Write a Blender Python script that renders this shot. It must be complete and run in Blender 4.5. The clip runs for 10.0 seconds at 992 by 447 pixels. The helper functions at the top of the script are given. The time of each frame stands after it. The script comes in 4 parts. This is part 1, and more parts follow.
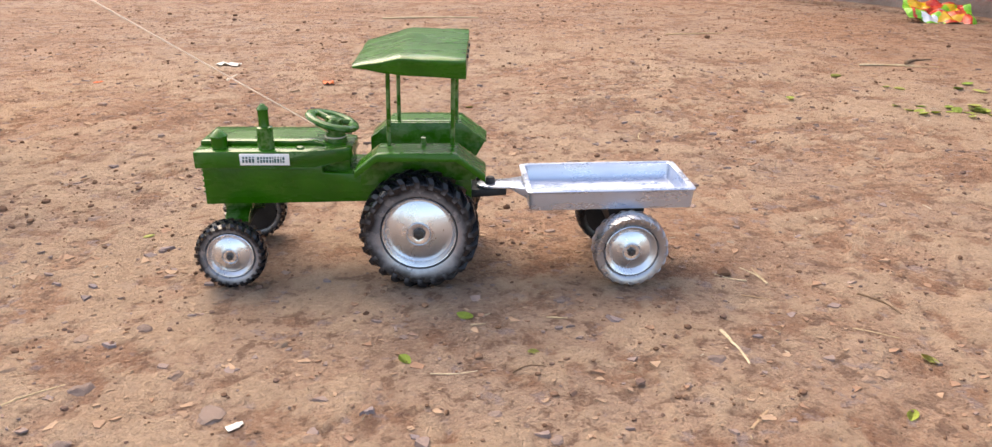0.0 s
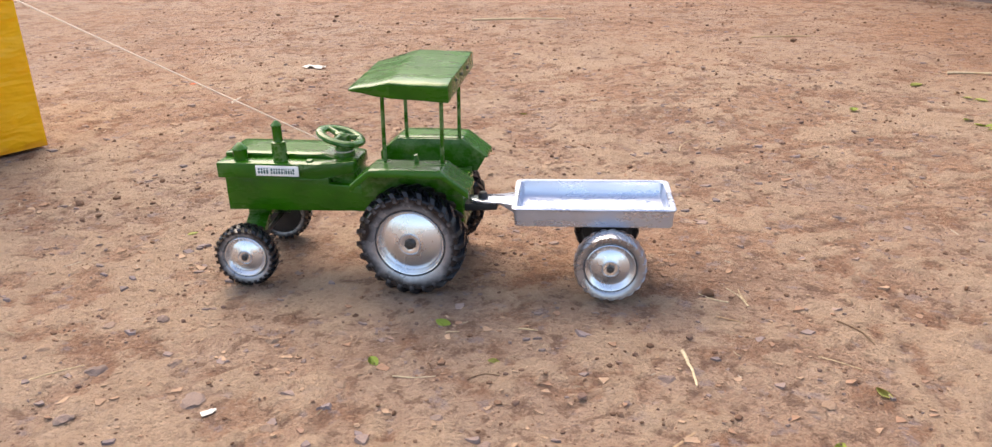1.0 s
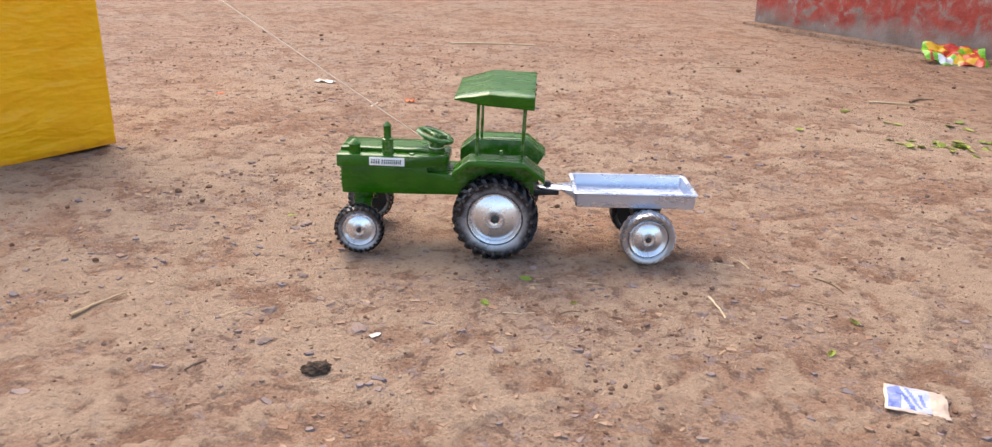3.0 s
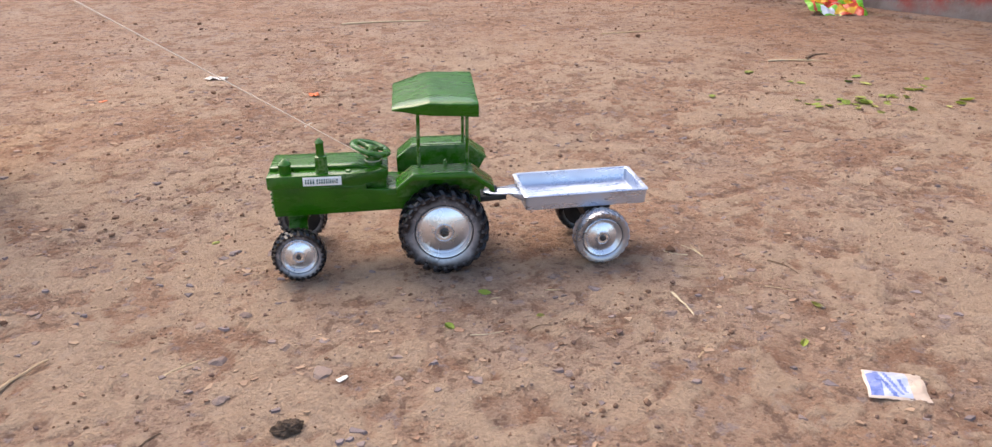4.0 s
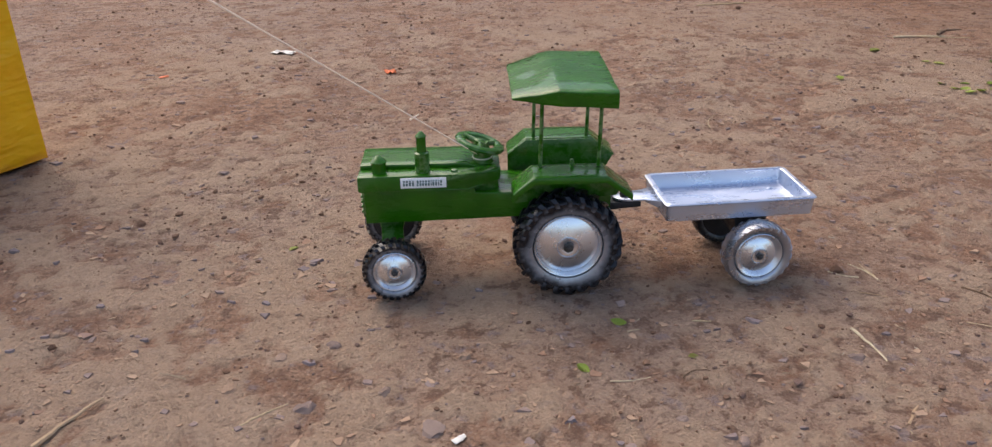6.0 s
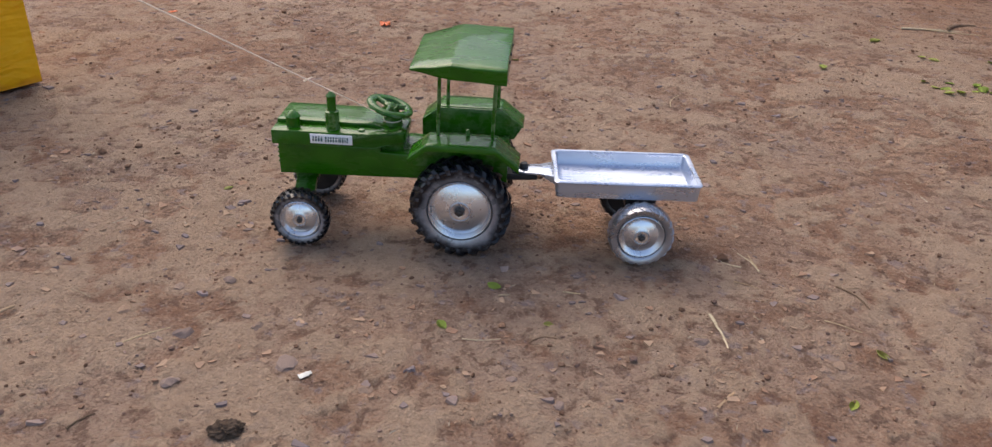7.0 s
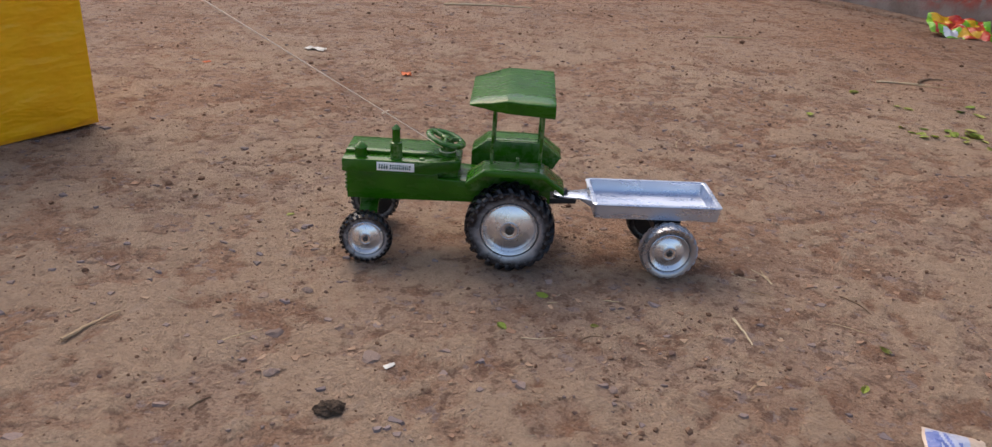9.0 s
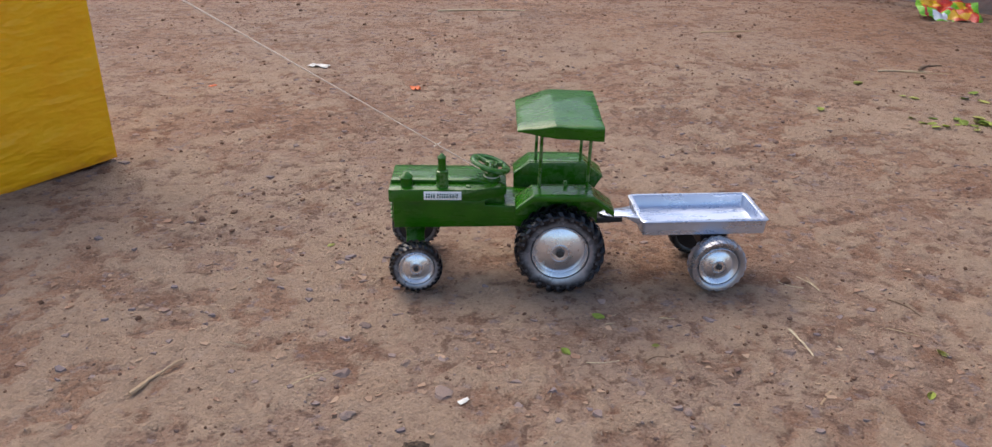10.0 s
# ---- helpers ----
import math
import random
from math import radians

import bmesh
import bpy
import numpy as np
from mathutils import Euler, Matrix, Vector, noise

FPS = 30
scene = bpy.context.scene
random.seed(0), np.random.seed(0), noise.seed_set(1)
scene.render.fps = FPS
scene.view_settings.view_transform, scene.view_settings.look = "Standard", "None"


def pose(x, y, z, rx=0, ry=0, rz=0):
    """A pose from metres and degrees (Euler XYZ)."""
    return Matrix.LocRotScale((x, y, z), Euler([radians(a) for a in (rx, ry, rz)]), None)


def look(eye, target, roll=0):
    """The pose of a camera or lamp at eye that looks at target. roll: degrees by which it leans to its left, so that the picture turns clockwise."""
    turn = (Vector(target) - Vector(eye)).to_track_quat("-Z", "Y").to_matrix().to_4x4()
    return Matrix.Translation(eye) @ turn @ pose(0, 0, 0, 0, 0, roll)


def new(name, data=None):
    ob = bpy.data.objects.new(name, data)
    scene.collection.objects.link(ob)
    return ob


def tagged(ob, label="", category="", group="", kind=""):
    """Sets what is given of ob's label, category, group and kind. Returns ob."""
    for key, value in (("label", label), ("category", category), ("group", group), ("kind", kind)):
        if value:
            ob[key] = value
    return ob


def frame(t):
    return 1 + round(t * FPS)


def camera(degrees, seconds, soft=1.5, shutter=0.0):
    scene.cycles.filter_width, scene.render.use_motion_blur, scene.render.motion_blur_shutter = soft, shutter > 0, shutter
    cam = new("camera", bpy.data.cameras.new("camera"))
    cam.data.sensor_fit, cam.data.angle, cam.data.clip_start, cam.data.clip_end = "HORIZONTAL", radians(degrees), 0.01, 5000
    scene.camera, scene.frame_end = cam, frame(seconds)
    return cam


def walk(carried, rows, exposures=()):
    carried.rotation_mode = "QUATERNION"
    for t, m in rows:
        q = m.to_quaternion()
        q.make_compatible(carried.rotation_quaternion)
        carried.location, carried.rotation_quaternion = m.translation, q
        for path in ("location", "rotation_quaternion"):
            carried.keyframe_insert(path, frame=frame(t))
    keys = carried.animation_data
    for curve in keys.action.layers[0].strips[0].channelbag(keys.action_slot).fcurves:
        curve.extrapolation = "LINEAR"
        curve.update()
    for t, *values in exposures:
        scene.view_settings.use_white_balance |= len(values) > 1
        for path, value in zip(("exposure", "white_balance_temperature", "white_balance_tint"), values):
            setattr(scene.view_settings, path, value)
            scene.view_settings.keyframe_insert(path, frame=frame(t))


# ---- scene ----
cam = camera(61.9, 10.0, soft=1.3)
PATH = [
    (0, (0.073, -0.839, 0.378), (0.083, 1.017, -0.368), 0.1),
    (0.2, (0.11, -0.841, 0.379), (0.137, 1.021, -0.35), 0.8),
    (0.3, (0.136, -0.839, 0.386), (0.136, 1.013, -0.371), -1.0),
    (0.5, (0.174, -0.838, 0.412), (0.103, 0.989, -0.399), -1.6),
    (0.7, (0.177, -0.865, 0.395), (0.087, 0.992, -0.34), -0.5),
    (0.8, (0.201, -0.861, 0.406), (0.033, 0.986, -0.344), -1.1),
    (1, (0.221, -0.866, 0.419), (-0.071, 0.959, -0.346), -1.4),
    (1.2, (0.233, -0.897, 0.415), (-0.176, 0.915, -0.328), -2.6),
    (1.3, (0.256, -0.926, 0.433), (-0.147, 0.885, -0.313), -3.5),
    (1.5, (0.295, -0.998, 0.472), (-0.081, 0.833, -0.242), -1.7),
    (1.7, (0.312, -1.06, 0.504), (-0.046, 0.781, -0.191), 0.3),
    (1.8, (0.294, -1.092, 0.489), (-0.042, 0.755, -0.2), -0.2),
    (2, (0.273, -1.112, 0.467), (-0.094, 0.723, -0.24), -2.5),
    (2.2, (0.248, -1.124, 0.454), (-0.086, 0.72, -0.246), 0.4),
    (3.3, (0.025, -1.149, 0.488), (0.027, 0.707, -0.256), 0.6),
    (3.5, (0.033, -1.094, 0.532), (0.124, 0.725, -0.292), 0.8),
    (3.7, (0.007, -1.087, 0.521), (0.212, 0.732, -0.284), 2.4),
    (3.8, (-0.001, -1.087, 0.522), (0.224, 0.732, -0.28), 3.6),
    (4, (-0.027, -1.073, 0.508), (0.148, 0.751, -0.294), -0.6),
    (4.2, (-0.11, -1.037, 0.551), (0.166, 0.745, -0.314), 1.6),
    (4.3, (-0.074, -0.985, 0.546), (0.1, 0.793, -0.353), 1.9),
    (4.5, (-0.11, -0.924, 0.565), (0.048, 0.79, -0.452), 1.7),
    (4.7, (-0.129, -0.873, 0.531), (0.012, 0.846, -0.482), 3.4),
    (4.8, (-0.152, -0.862, 0.505), (0.025, 0.876, -0.467), 3.2),
    (5, (-0.14, -0.836, 0.503), (0.075, 0.906, -0.456), 0.9),
    (5.2, (-0.119, -0.846, 0.49), (0.122, 0.927, -0.403), 2.3),
    (5.3, (-0.108, -0.858, 0.476), (0.106, 0.93, -0.394), 2.8),
    (5.5, (-0.151, -0.883, 0.45), (0.069, 0.923, -0.381), 2.0),
    (5.7, (-0.132, -0.869, 0.479), (0.017, 0.929, -0.385), 0.8),
    (6.8, (0.02, -0.916, 0.451), (-0.032, 0.897, -0.392), -0.7),
    (7, (0.086, -0.923, 0.518), (-0.002, 0.824, -0.452), 2.3),
    (7.2, (0.122, -0.959, 0.51), (-0.003, 0.777, -0.476), -1.0),
    (7.3, (0.146, -0.982, 0.497), (-0.021, 0.763, -0.465), 0.3),
    (7.5, (0.179, -1.009, 0.515), (-0.04, 0.725, -0.457), 1.6),
    (7.7, (0.197, -1.025, 0.504), (-0.055, 0.717, -0.446), 5.1),
    (7.8, (0.2, -1.029, 0.491), (-0.065, 0.714, -0.453), 3.7),
    (8, (0.22, -1.038, 0.478), (-0.059, 0.708, -0.456), 0.5),
    (8.2, (0.184, -1.045, 0.498), (0.017, 0.717, -0.434), 5.1),
    (8.3, (0.183, -1.07, 0.519), (0.021, 0.691, -0.416), 4.7),
    (8.5, (0.121, -1.037, 0.519), (-0.058, 0.723, -0.414), 4.1),
    (8.7, (0.071, -1.058, 0.489), (-0.101, 0.748, -0.354), 2.4),
    (8.8, (0.061, -1.033, 0.537), (-0.106, 0.743, -0.366), 0.1),
    (9, (0.0, -1.062, 0.528), (-0.033, 0.751, -0.315), 3.1),
    (9.2, (-0.03, -1.056, 0.546), (-0.135, 0.743, -0.321), 2.1),
    (9.3, (-0.049, -1.066, 0.537), (-0.133, 0.733, -0.334), 2.4),
    (9.5, (-0.069, -1.033, 0.556), (-0.189, 0.733, -0.375), 0.2),
    (9.7, (-0.092, -1.037, 0.535), (-0.244, 0.74, -0.369), -0.7),
    (9.8, (-0.095, -1.046, 0.549), (-0.202, 0.737, -0.35), -0.3),
    (10, (-0.097, -1.047, 0.565), (-0.075, 0.759, -0.294), 0.7),
]
EXPOSURES = [(0.0, 1.62, 7600, 13), (1.0, 1.58, 7400, 13), (2.0, 1.57, 7250, 13), (3.5, 1.47, 6950, 13), (4.5, 1.28, 6800, 13), (5.5, 0.96, 6750, 13), (7.5, 0.74, 6750, 13), (9.0, 0.62, 6900, 13), (10.0, 0.86, 6500, 12)]
walk(cam, [(t, look(eye, target, roll)) for t, eye, target, roll in PATH], EXPOSURES)

# ---------------------------------------------------------------- light
TO_SUN = Vector((-0.34, 0.52, 0.78)).normalized()
world = bpy.data.worlds.new("sky")
scene.world = world
world.use_nodes = True
wn = world.node_tree
sky = wn.nodes.new("ShaderNodeTexSky")
sky.sky_type, sky.sun_disc = "NISHITA", False
sky.sun_elevation = math.asin(TO_SUN.z)
sky.sun_rotation = math.atan2(TO_SUN.x, TO_SUN.y)
sky.dust_density, sky.air_density, sky.ozone_density = 3.0, 1.0, 1.0
back = wn.nodes["Background"]
back.inputs["Strength"].default_value = 0.15
wn.links.new(sky.outputs[0], back.inputs["Color"])

sun_data = bpy.data.lights.new("sun", "SUN")
sun_data.energy, sun_data.angle, sun_data.color = 0.75, radians(60), (1.0, 0.87, 0.70)
sun = new("sun", sun_data)
sun.matrix_world = look(TO_SUN * 20, (0, 0, 0))


# ---------------------------------------------------------------- materials
class Nodes:
    """A small writer of node materials."""

    def __init__(self, name):
        self.mat = bpy.data.materials.new(name)
        self.mat.use_nodes = True
        self.tree = self.mat.node_tree
        self.bsdf = self.tree.nodes["Principled BSDF"]
        self.coord = self.tree.nodes.new("ShaderNodeTexCoord")

    def put(self, socket, value):
        if isinstance(value, bpy.types.NodeSocket):
            self.tree.links.new(value, socket)
        elif isinstance(value, (tuple, list)) and len(value) == 3 and len(socket.default_value) == 4:
            socket.default_value = (*value, 1.0)
        else:
            socket.default_value = value

    def set(self, **values):
        for key, value in values.items():
            self.put(self.bsdf.inputs[key.replace("_", " ")], value)
        return self

    def noise(self, scale, detail=4.0, rough=0.55, where="Object", stretch=None, warp=0.0):
        n = self.tree.nodes.new("ShaderNodeTexNoise")
        n.inputs["Scale"].default_value, n.inputs["Detail"].default_value = scale, detail
        n.inputs["Roughness"].default_value, n.inputs["Distortion"].default_value = rough, warp
        source = self.coord.outputs[where]
        if stretch:
            m = self.tree.nodes.new("ShaderNodeMapping")
            m.inputs["Scale"].default_value = stretch
            self.tree.links.new(source, m.inputs["Vector"])
            source = m.outputs[0]
        self.tree.links.new(source, n.inputs["Vector"])
        return n.outputs["Fac"]

    def voronoi(self, scale, feature="F1", out="Distance"):
        n = self.tree.nodes.new("ShaderNodeTexVoronoi")
        n.feature = feature
        n.inputs["Scale"].default_value = scale
        self.tree.links.new(self.coord.outputs["Object"], n.inputs["Vector"])
        return n.outputs[out]

    def ramp(self, fac, lo, hi, a=0.0, b=1.0):
        n = self.tree.nodes.new("ShaderNodeMapRange")
        n.interpolation_type = "SMOOTHSTEP"
        for key, value in (("Value", fac), ("From Min", lo), ("From Max", hi), ("To Min", a), ("To Max", b)):
            self.put(n.inputs[key], value)
        return n.outputs[0]

    def mix(self, fac, a, b):
        n = self.tree.nodes.new("ShaderNodeMix")
        n.data_type = "RGBA"
        self.put(n.inputs[0], fac), self.put(n.inputs[6], a), self.put(n.inputs[7], b)
        return n.outputs[2]

    def math(self, kind, a, b=0.0):
        n = self.tree.nodes.new("ShaderNodeMath")
        n.operation = kind
        self.put(n.inputs[0], a), self.put(n.inputs[1], b)
        return n.outputs[0]

    def axis(self, name, where="Object"):
        n = self.tree.nodes.new("ShaderNodeSeparateXYZ")
        self.tree.links.new(self.coord.outputs[where], n.inputs[0])
        return n.outputs[name]

    def island(self):
        return self.tree.nodes.new("ShaderNodeNewGeometry").outputs["Random Per Island"]

    def each(self):
        return self.tree.nodes.new("ShaderNodeObjectInfo").outputs["Random"]

    def attribute(self, name):
        n = self.tree.nodes.new("ShaderNodeAttribute")
        n.attribute_name = name
        return n.outputs["Fac"]

    def bump(self, height, distance, strength=1.0, under=None):
        n = self.tree.nodes.new("ShaderNodeBump")
        n.inputs["Strength"].default_value, n.inputs["Distance"].default_value = strength, distance
        self.put(n.inputs["Height"], height)
        if under is not None:
            self.put(n.inputs["Normal"], under)
        self.tree.links.new(n.outputs[0], self.bsdf.inputs["Normal"])
        return n.outputs[0]


def soil_material():
    m = Nodes("soil")
    broad = m.noise(2.2, 3)
    patch = m.noise(11, 5, 0.6)
    blot = m.noise(46, 4, 0.6, warp=0.4)
    fine = m.noise(120, 5, 0.68)
    grit = m.noise(380, 4, 0.75)
    grain = m.tree.nodes.new("ShaderNodeSeparateColor")
    m.put(grain.inputs[0], m.voronoi(330, out="Color"))
    coarse = m.tree.nodes.new("ShaderNodeSeparateColor")
    m.put(coarse.inputs[0], m.voronoi(140, out="Color"))
    zone = m.noise(4.6, 4, 0.55, warp=0.8)
    c = m.mix(m.ramp(broad, 0.35, 0.65), (0.350, 0.196, 0.118), (0.385, 0.265, 0.188))
    c = m.mix(m.ramp(zone, 0.52, 0.68, 0, 0.65), c, (0.250, 0.150, 0.102))
    c = m.mix(m.ramp(zone, 0.30, 0.44, 0.5, 0), c, (0.430, 0.300, 0.208))
    c = m.mix(m.ramp(patch, 0.50, 0.64), c, (0.262, 0.138, 0.084))
    c = m.mix(m.ramp(m.noise(38, 4, 0.6), 0.57, 0.66, 0, 0.7), c, (0.262, 0.205, 0.200))
    c = m.mix(m.ramp(blot, 0.53, 0.62, 0, 0.85), c, (0.175, 0.096, 0.062))
    c = m.mix(m.ramp(blot, 0.30, 0.44, 0.6, 0), c, (0.455, 0.325, 0.230))
    c = m.mix(m.ramp(fine, 0.56, 0.68, 0, 0.70), c, (0.158, 0.090, 0.058))
    c = m.mix(m.ramp(fine, 0.32, 0.44, 0.35, 0), c, (0.48, 0.345, 0.24))
    c = m.mix(m.math("MULTIPLY", m.attribute("crust"), 0.72), c, (0.455, 0.325, 0.222))
    c = m.mix(m.ramp(coarse.outputs[0], 0.86, 0.94, 0, 0.30), c, (0.16, 0.095, 0.065))
    c = m.mix(m.ramp(grain.outputs[0], 0.66, 1.0, 0, 0.20), c, (0.125, 0.075, 0.052))
    c = m.mix(m.ramp(grain.outputs[1], 0.66, 1.0, 0, 0.24), c, (0.54, 0.40, 0.29))
    c = m.mix(m.ramp(grit, 0.57, 0.68, 0, 0.35), c, (0.10, 0.060, 0.041))
    c = m.mix(m.ramp(grit, 0.30, 0.42, 0.3, 0), c, (0.50, 0.37, 0.27))
    m.set(Base_Color=c, Roughness=m.ramp(patch, 0.3, 0.7, 0.70, 0.92), Specular_IOR_Level=0.35)
    b = m.bump(blot, 0.014, 0.7)
    b = m.bump(fine, 0.009, 0.9, b)
    b = m.bump(m.voronoi(210), -0.0035, 0.6, b)
    m.bump(grit, 0.0030, 1.0, b)
    return m.mat


def green_paint():
    m = Nodes("green_paint")
    broad, streak = m.noise(28, 4), m.noise(60, 4, 0.6, stretch=(0.25, 1.0, 1.0))
    c = m.mix(m.ramp(broad, 0.3, 0.7), (0.0115, 0.092, 0.0011), (0.0190, 0.124, 0.0017))
    c = m.mix(m.ramp(m.noise(130, 5, 0.7), 0.70, 0.78, 0, 0.6), c, (0.09, 0.20, 0.05))
    edge = m.math("MULTIPLY", m.ramp(m.tree.nodes.new("ShaderNodeNewGeometry").outputs["Pointiness"], 0.53, 0.60), m.ramp(m.noise(90, 4, 0.65), 0.42, 0.60, 0, 0.7))
    c = m.mix(edge, c, (0.15, 0.24, 0.10))
    m.set(Base_Color=c, Roughness=m.ramp(streak, 0.3, 0.7, 0.20, 0.34), Coat_Weight=0.34, Coat_Roughness=0.04, Specular_IOR_Level=0.20)
    b = m.bump(streak, 0.0014, 0.28)
    m.bump(m.noise(260, 4, 0.6), 0.0010, 0.5, b)
    return m.mat


def plain(name, colour, rough, metal=0.0, grain=80, depth=0.0006, other=None, spec=0.5):
    m = Nodes(name)
    n = m.noise(grain, 4)
    c = m.mix(m.ramp(n, 0.35, 0.7), colour, other or tuple(v * 0.72 for v in colour))
    m.set(Base_Color=c, Roughness=m.ramp(n, 0.3, 0.7, max(rough - 0.08, 0.05), min(rough + 0.1, 1.0)), Metallic=metal, Specular_IOR_Level=spec)
    m.bump(m.noise(grain * 3, 3), depth, 0.6)
    return m.mat


def silver_material(name, rough, rings):
    """Aluminium: rings > 0 gives fine turning marks about the wheel's axle."""
    m = Nodes(name)
    dirt = m.noise(38, 5, 0.6)
    c = m.mix(m.ramp(dirt, 0.60, 0.84, 0, 0.30 if rings else 0.16), (0.80, 0.83, 0.87) if rings else (0.57, 0.63, 0.74), (0.55, 0.53, 0.52))
    m.set(Base_Color=c, Metallic=0.95 if rings else 0.82, Roughness=m.ramp(dirt, 0.35, 0.8, rough, rough + 0.10))
    if rings:
        x, z = m.axis("X"), m.axis("Z")
        r = m.math("SQRT", m.math("ADD", m.math("MULTIPLY", x, x), m.math("MULTIPLY", z, z)))
        w = m.math("SINE", m.math("MULTIPLY", r, rings))
        b = m.bump(w, 0.00002, 0.3)
        m.bump(dirt, 0.0010, 0.12, b)
        grooves = m.tree.nodes.new("ShaderNodeTangent")
        grooves.direction_type, grooves.axis = "RADIAL", "Y"
        m.set(Anisotropic=0.45, Tangent=grooves.outputs[0])
    else:
        scuff = m.noise(46, 6, 0.72, stretch=(0.35, 1.0, 1.0))
        m.set(Base_Color=m.mix(m.ramp(scuff, 0.60, 0.70, 0, 0.55), m.mix(m.ramp(m.noise(17, 4, 0.6), 0.56, 0.70, 0, 0.45), c, (0.40, 0.43, 0.50)), (0.82, 0.84, 0.88)),
              Roughness=m.ramp(scuff, 0.35, 0.70, rough - 0.06, rough + 0.20))
        m.bump(m.noise(30, 3), 0.0010, 0.12)
    return m.mat


def tyre_material(name, paint, rim):
    """Black rubber with silver paint rubbed over it, most of it next to the rim; paint: how much of it is covered."""
    m = Nodes(name)
    x, z = m.axis("X"), m.axis("Z")
    r = m.math("SQRT", m.math("ADD", m.math("MULTIPLY", x, x), m.math("MULTIPLY", z, z)))
    n = m.noise(34, 4, 0.62, stretch=(1, 0.6, 1))
    cover = m.ramp(m.math("ADD", m.math("MULTIPLY", n, 0.55), m.ramp(r, rim, rim * 1.5, 0.50, 0.16)), 0.58 - paint, 0.95 - paint, 0, 0.8)
    c = m.mix(cover, (0.010, 0.011, 0.014), (0.55, 0.57, 0.62))
    c = m.mix(m.ramp(m.noise(60, 4), 0.66, 0.82, 0, 0.10), c, (0.17, 0.11, 0.075))
    m.set(Base_Color=c, Roughness=m.ramp(n, 0.3, 0.7, 0.20, 0.36), Metallic=m.math("MULTIPLY", cover, 1.1), Specular_IOR_Level=0.5)
    m.bump(m.noise(160, 3), 0.0008, 0.4)
    return m.mat


def yellow_paper():
    m = Nodes("yellow_paper")
    crease = m.noise(11, 3, 0.5, stretch=(0.8, 0.8, 2.4), warp=0.15)
    c = m.mix(m.ramp(m.noise(14, 4), 0.35, 0.7), (0.97, 0.50, 0.006), (0.94, 0.44, 0.005))
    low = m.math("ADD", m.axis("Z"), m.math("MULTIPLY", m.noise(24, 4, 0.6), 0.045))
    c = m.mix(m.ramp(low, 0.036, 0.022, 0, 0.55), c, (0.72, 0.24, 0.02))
    c = m.mix(m.ramp(m.noise(50, 4, 0.6), 0.68, 0.76, 0, 0.4), c, (0.70, 0.28, 0.03))
    m.set(Base_Color=c, Roughness=0.42, Specular_IOR_Level=0.45)
    b = m.bump(crease, 0.022, 0.6)
    m.bump(m.noise(45, 3), 0.002, 0.35, b)
    return m.mat


def wall_plaster():
    """Old limewash: red paint worn through in patches, fading into a bare cement foot, with pale vertical scratches."""
    m = Nodes("wall_plaster")
    z, n = m.axis("Z", "Object"), m.noise(7, 6, 0.62)
    worn = m.noise(16, 6, 0.68, warp=0.5)
    edge = m.math("ADD", z, m.math("MULTIPLY", m.math("SUBTRACT", n, 0.5), 0.30))
    grey = m.mix(m.ramp(m.noise(12, 5), 0.35, 0.7), (0.33, 0.275, 0.245), (0.235, 0.180, 0.152))
    red = m.mix(m.ramp(m.noise(18, 5), 0.35, 0.7), (0.44, 0.085, 0.062), (0.34, 0.062, 0.048))
    red = m.mix(m.ramp(worn, 0.40, 0.68, 0, 0.65), red, (0.40, 0.22, 0.185))
    cover = m.math("MULTIPLY", m.ramp(edge, 0.015, 0.12), m.ramp(worn, 0.64, 0.52))
    c = m.mix(cover, grey, red)
    c = m.mix(m.ramp(edge, 0.42, 0.44), c, (0.55, 0.53, 0.50))
    scratch = m.noise(60, 4, 0.6, stretch=(1.0, 1.0, 0.16))
    c = m.mix(m.ramp(scratch, 0.69, 0.73, 0, 0.8), c, (0.60, 0.56, 0.52))
    m.set(Base_Color=c, Roughness=0.9, Specular_IOR_Level=0.2)
    b = m.bump(n, 0.03, 0.5)
    m.bump(m.noise(120, 4), 0.004, 0.5, b)
    return m.mat


def litter_material(name, colours, rough=0.85, islands=True):
    """Colours that change from piece to piece."""
    m = Nodes(name)
    r = m.island() if islands else m.each()
    c = m.mix(m.ramp(r, 0.25, 0.45), colours[0], colours[1])
    c = m.mix(m.ramp(r, 0.62, 0.82), c, colours[2])
    c = m.mix(m.ramp(m.noise(260, 4), 0.4, 0.7, 0, 0.45), c, tuple(v * 0.55 for v in colours[0]))
    m.set(Base_Color=c, Roughness=rough, Specular_IOR_Level=0.25)
    m.bump(m.noise(500, 3), 0.0012, 0.6)
    return m.mat


def cord_material():
    m = Nodes("cord")
    c = m.mix(m.ramp(m.noise(600, 2), 0.4, 0.6), (0.92, 0.86, 0.78), (0.84, 0.76, 0.66))
    m.set(Base_Color=c, Roughness=0.7)
    glow = m.tree.nodes.new("ShaderNodeBsdfTranslucent")
    blend = m.tree.nodes.new("ShaderNodeMixShader")
    m.put(glow.inputs["Color"], (0.92, 0.85, 0.76))
    m.put(blend.inputs[0], 0.45)
    m.tree.links.new(m.bsdf.outputs[0], blend.inputs[1])
    m.tree.links.new(glow.outputs[0], blend.inputs[2])
    m.tree.links.new(blend.outputs[0], m.tree.nodes["Material Output"].inputs["Surface"])
    return m.mat


def printed_foil(name, colour, other=None, rough=0.3):
    return plain(name, colour, rough, 0.0, 45, 0.002, other)


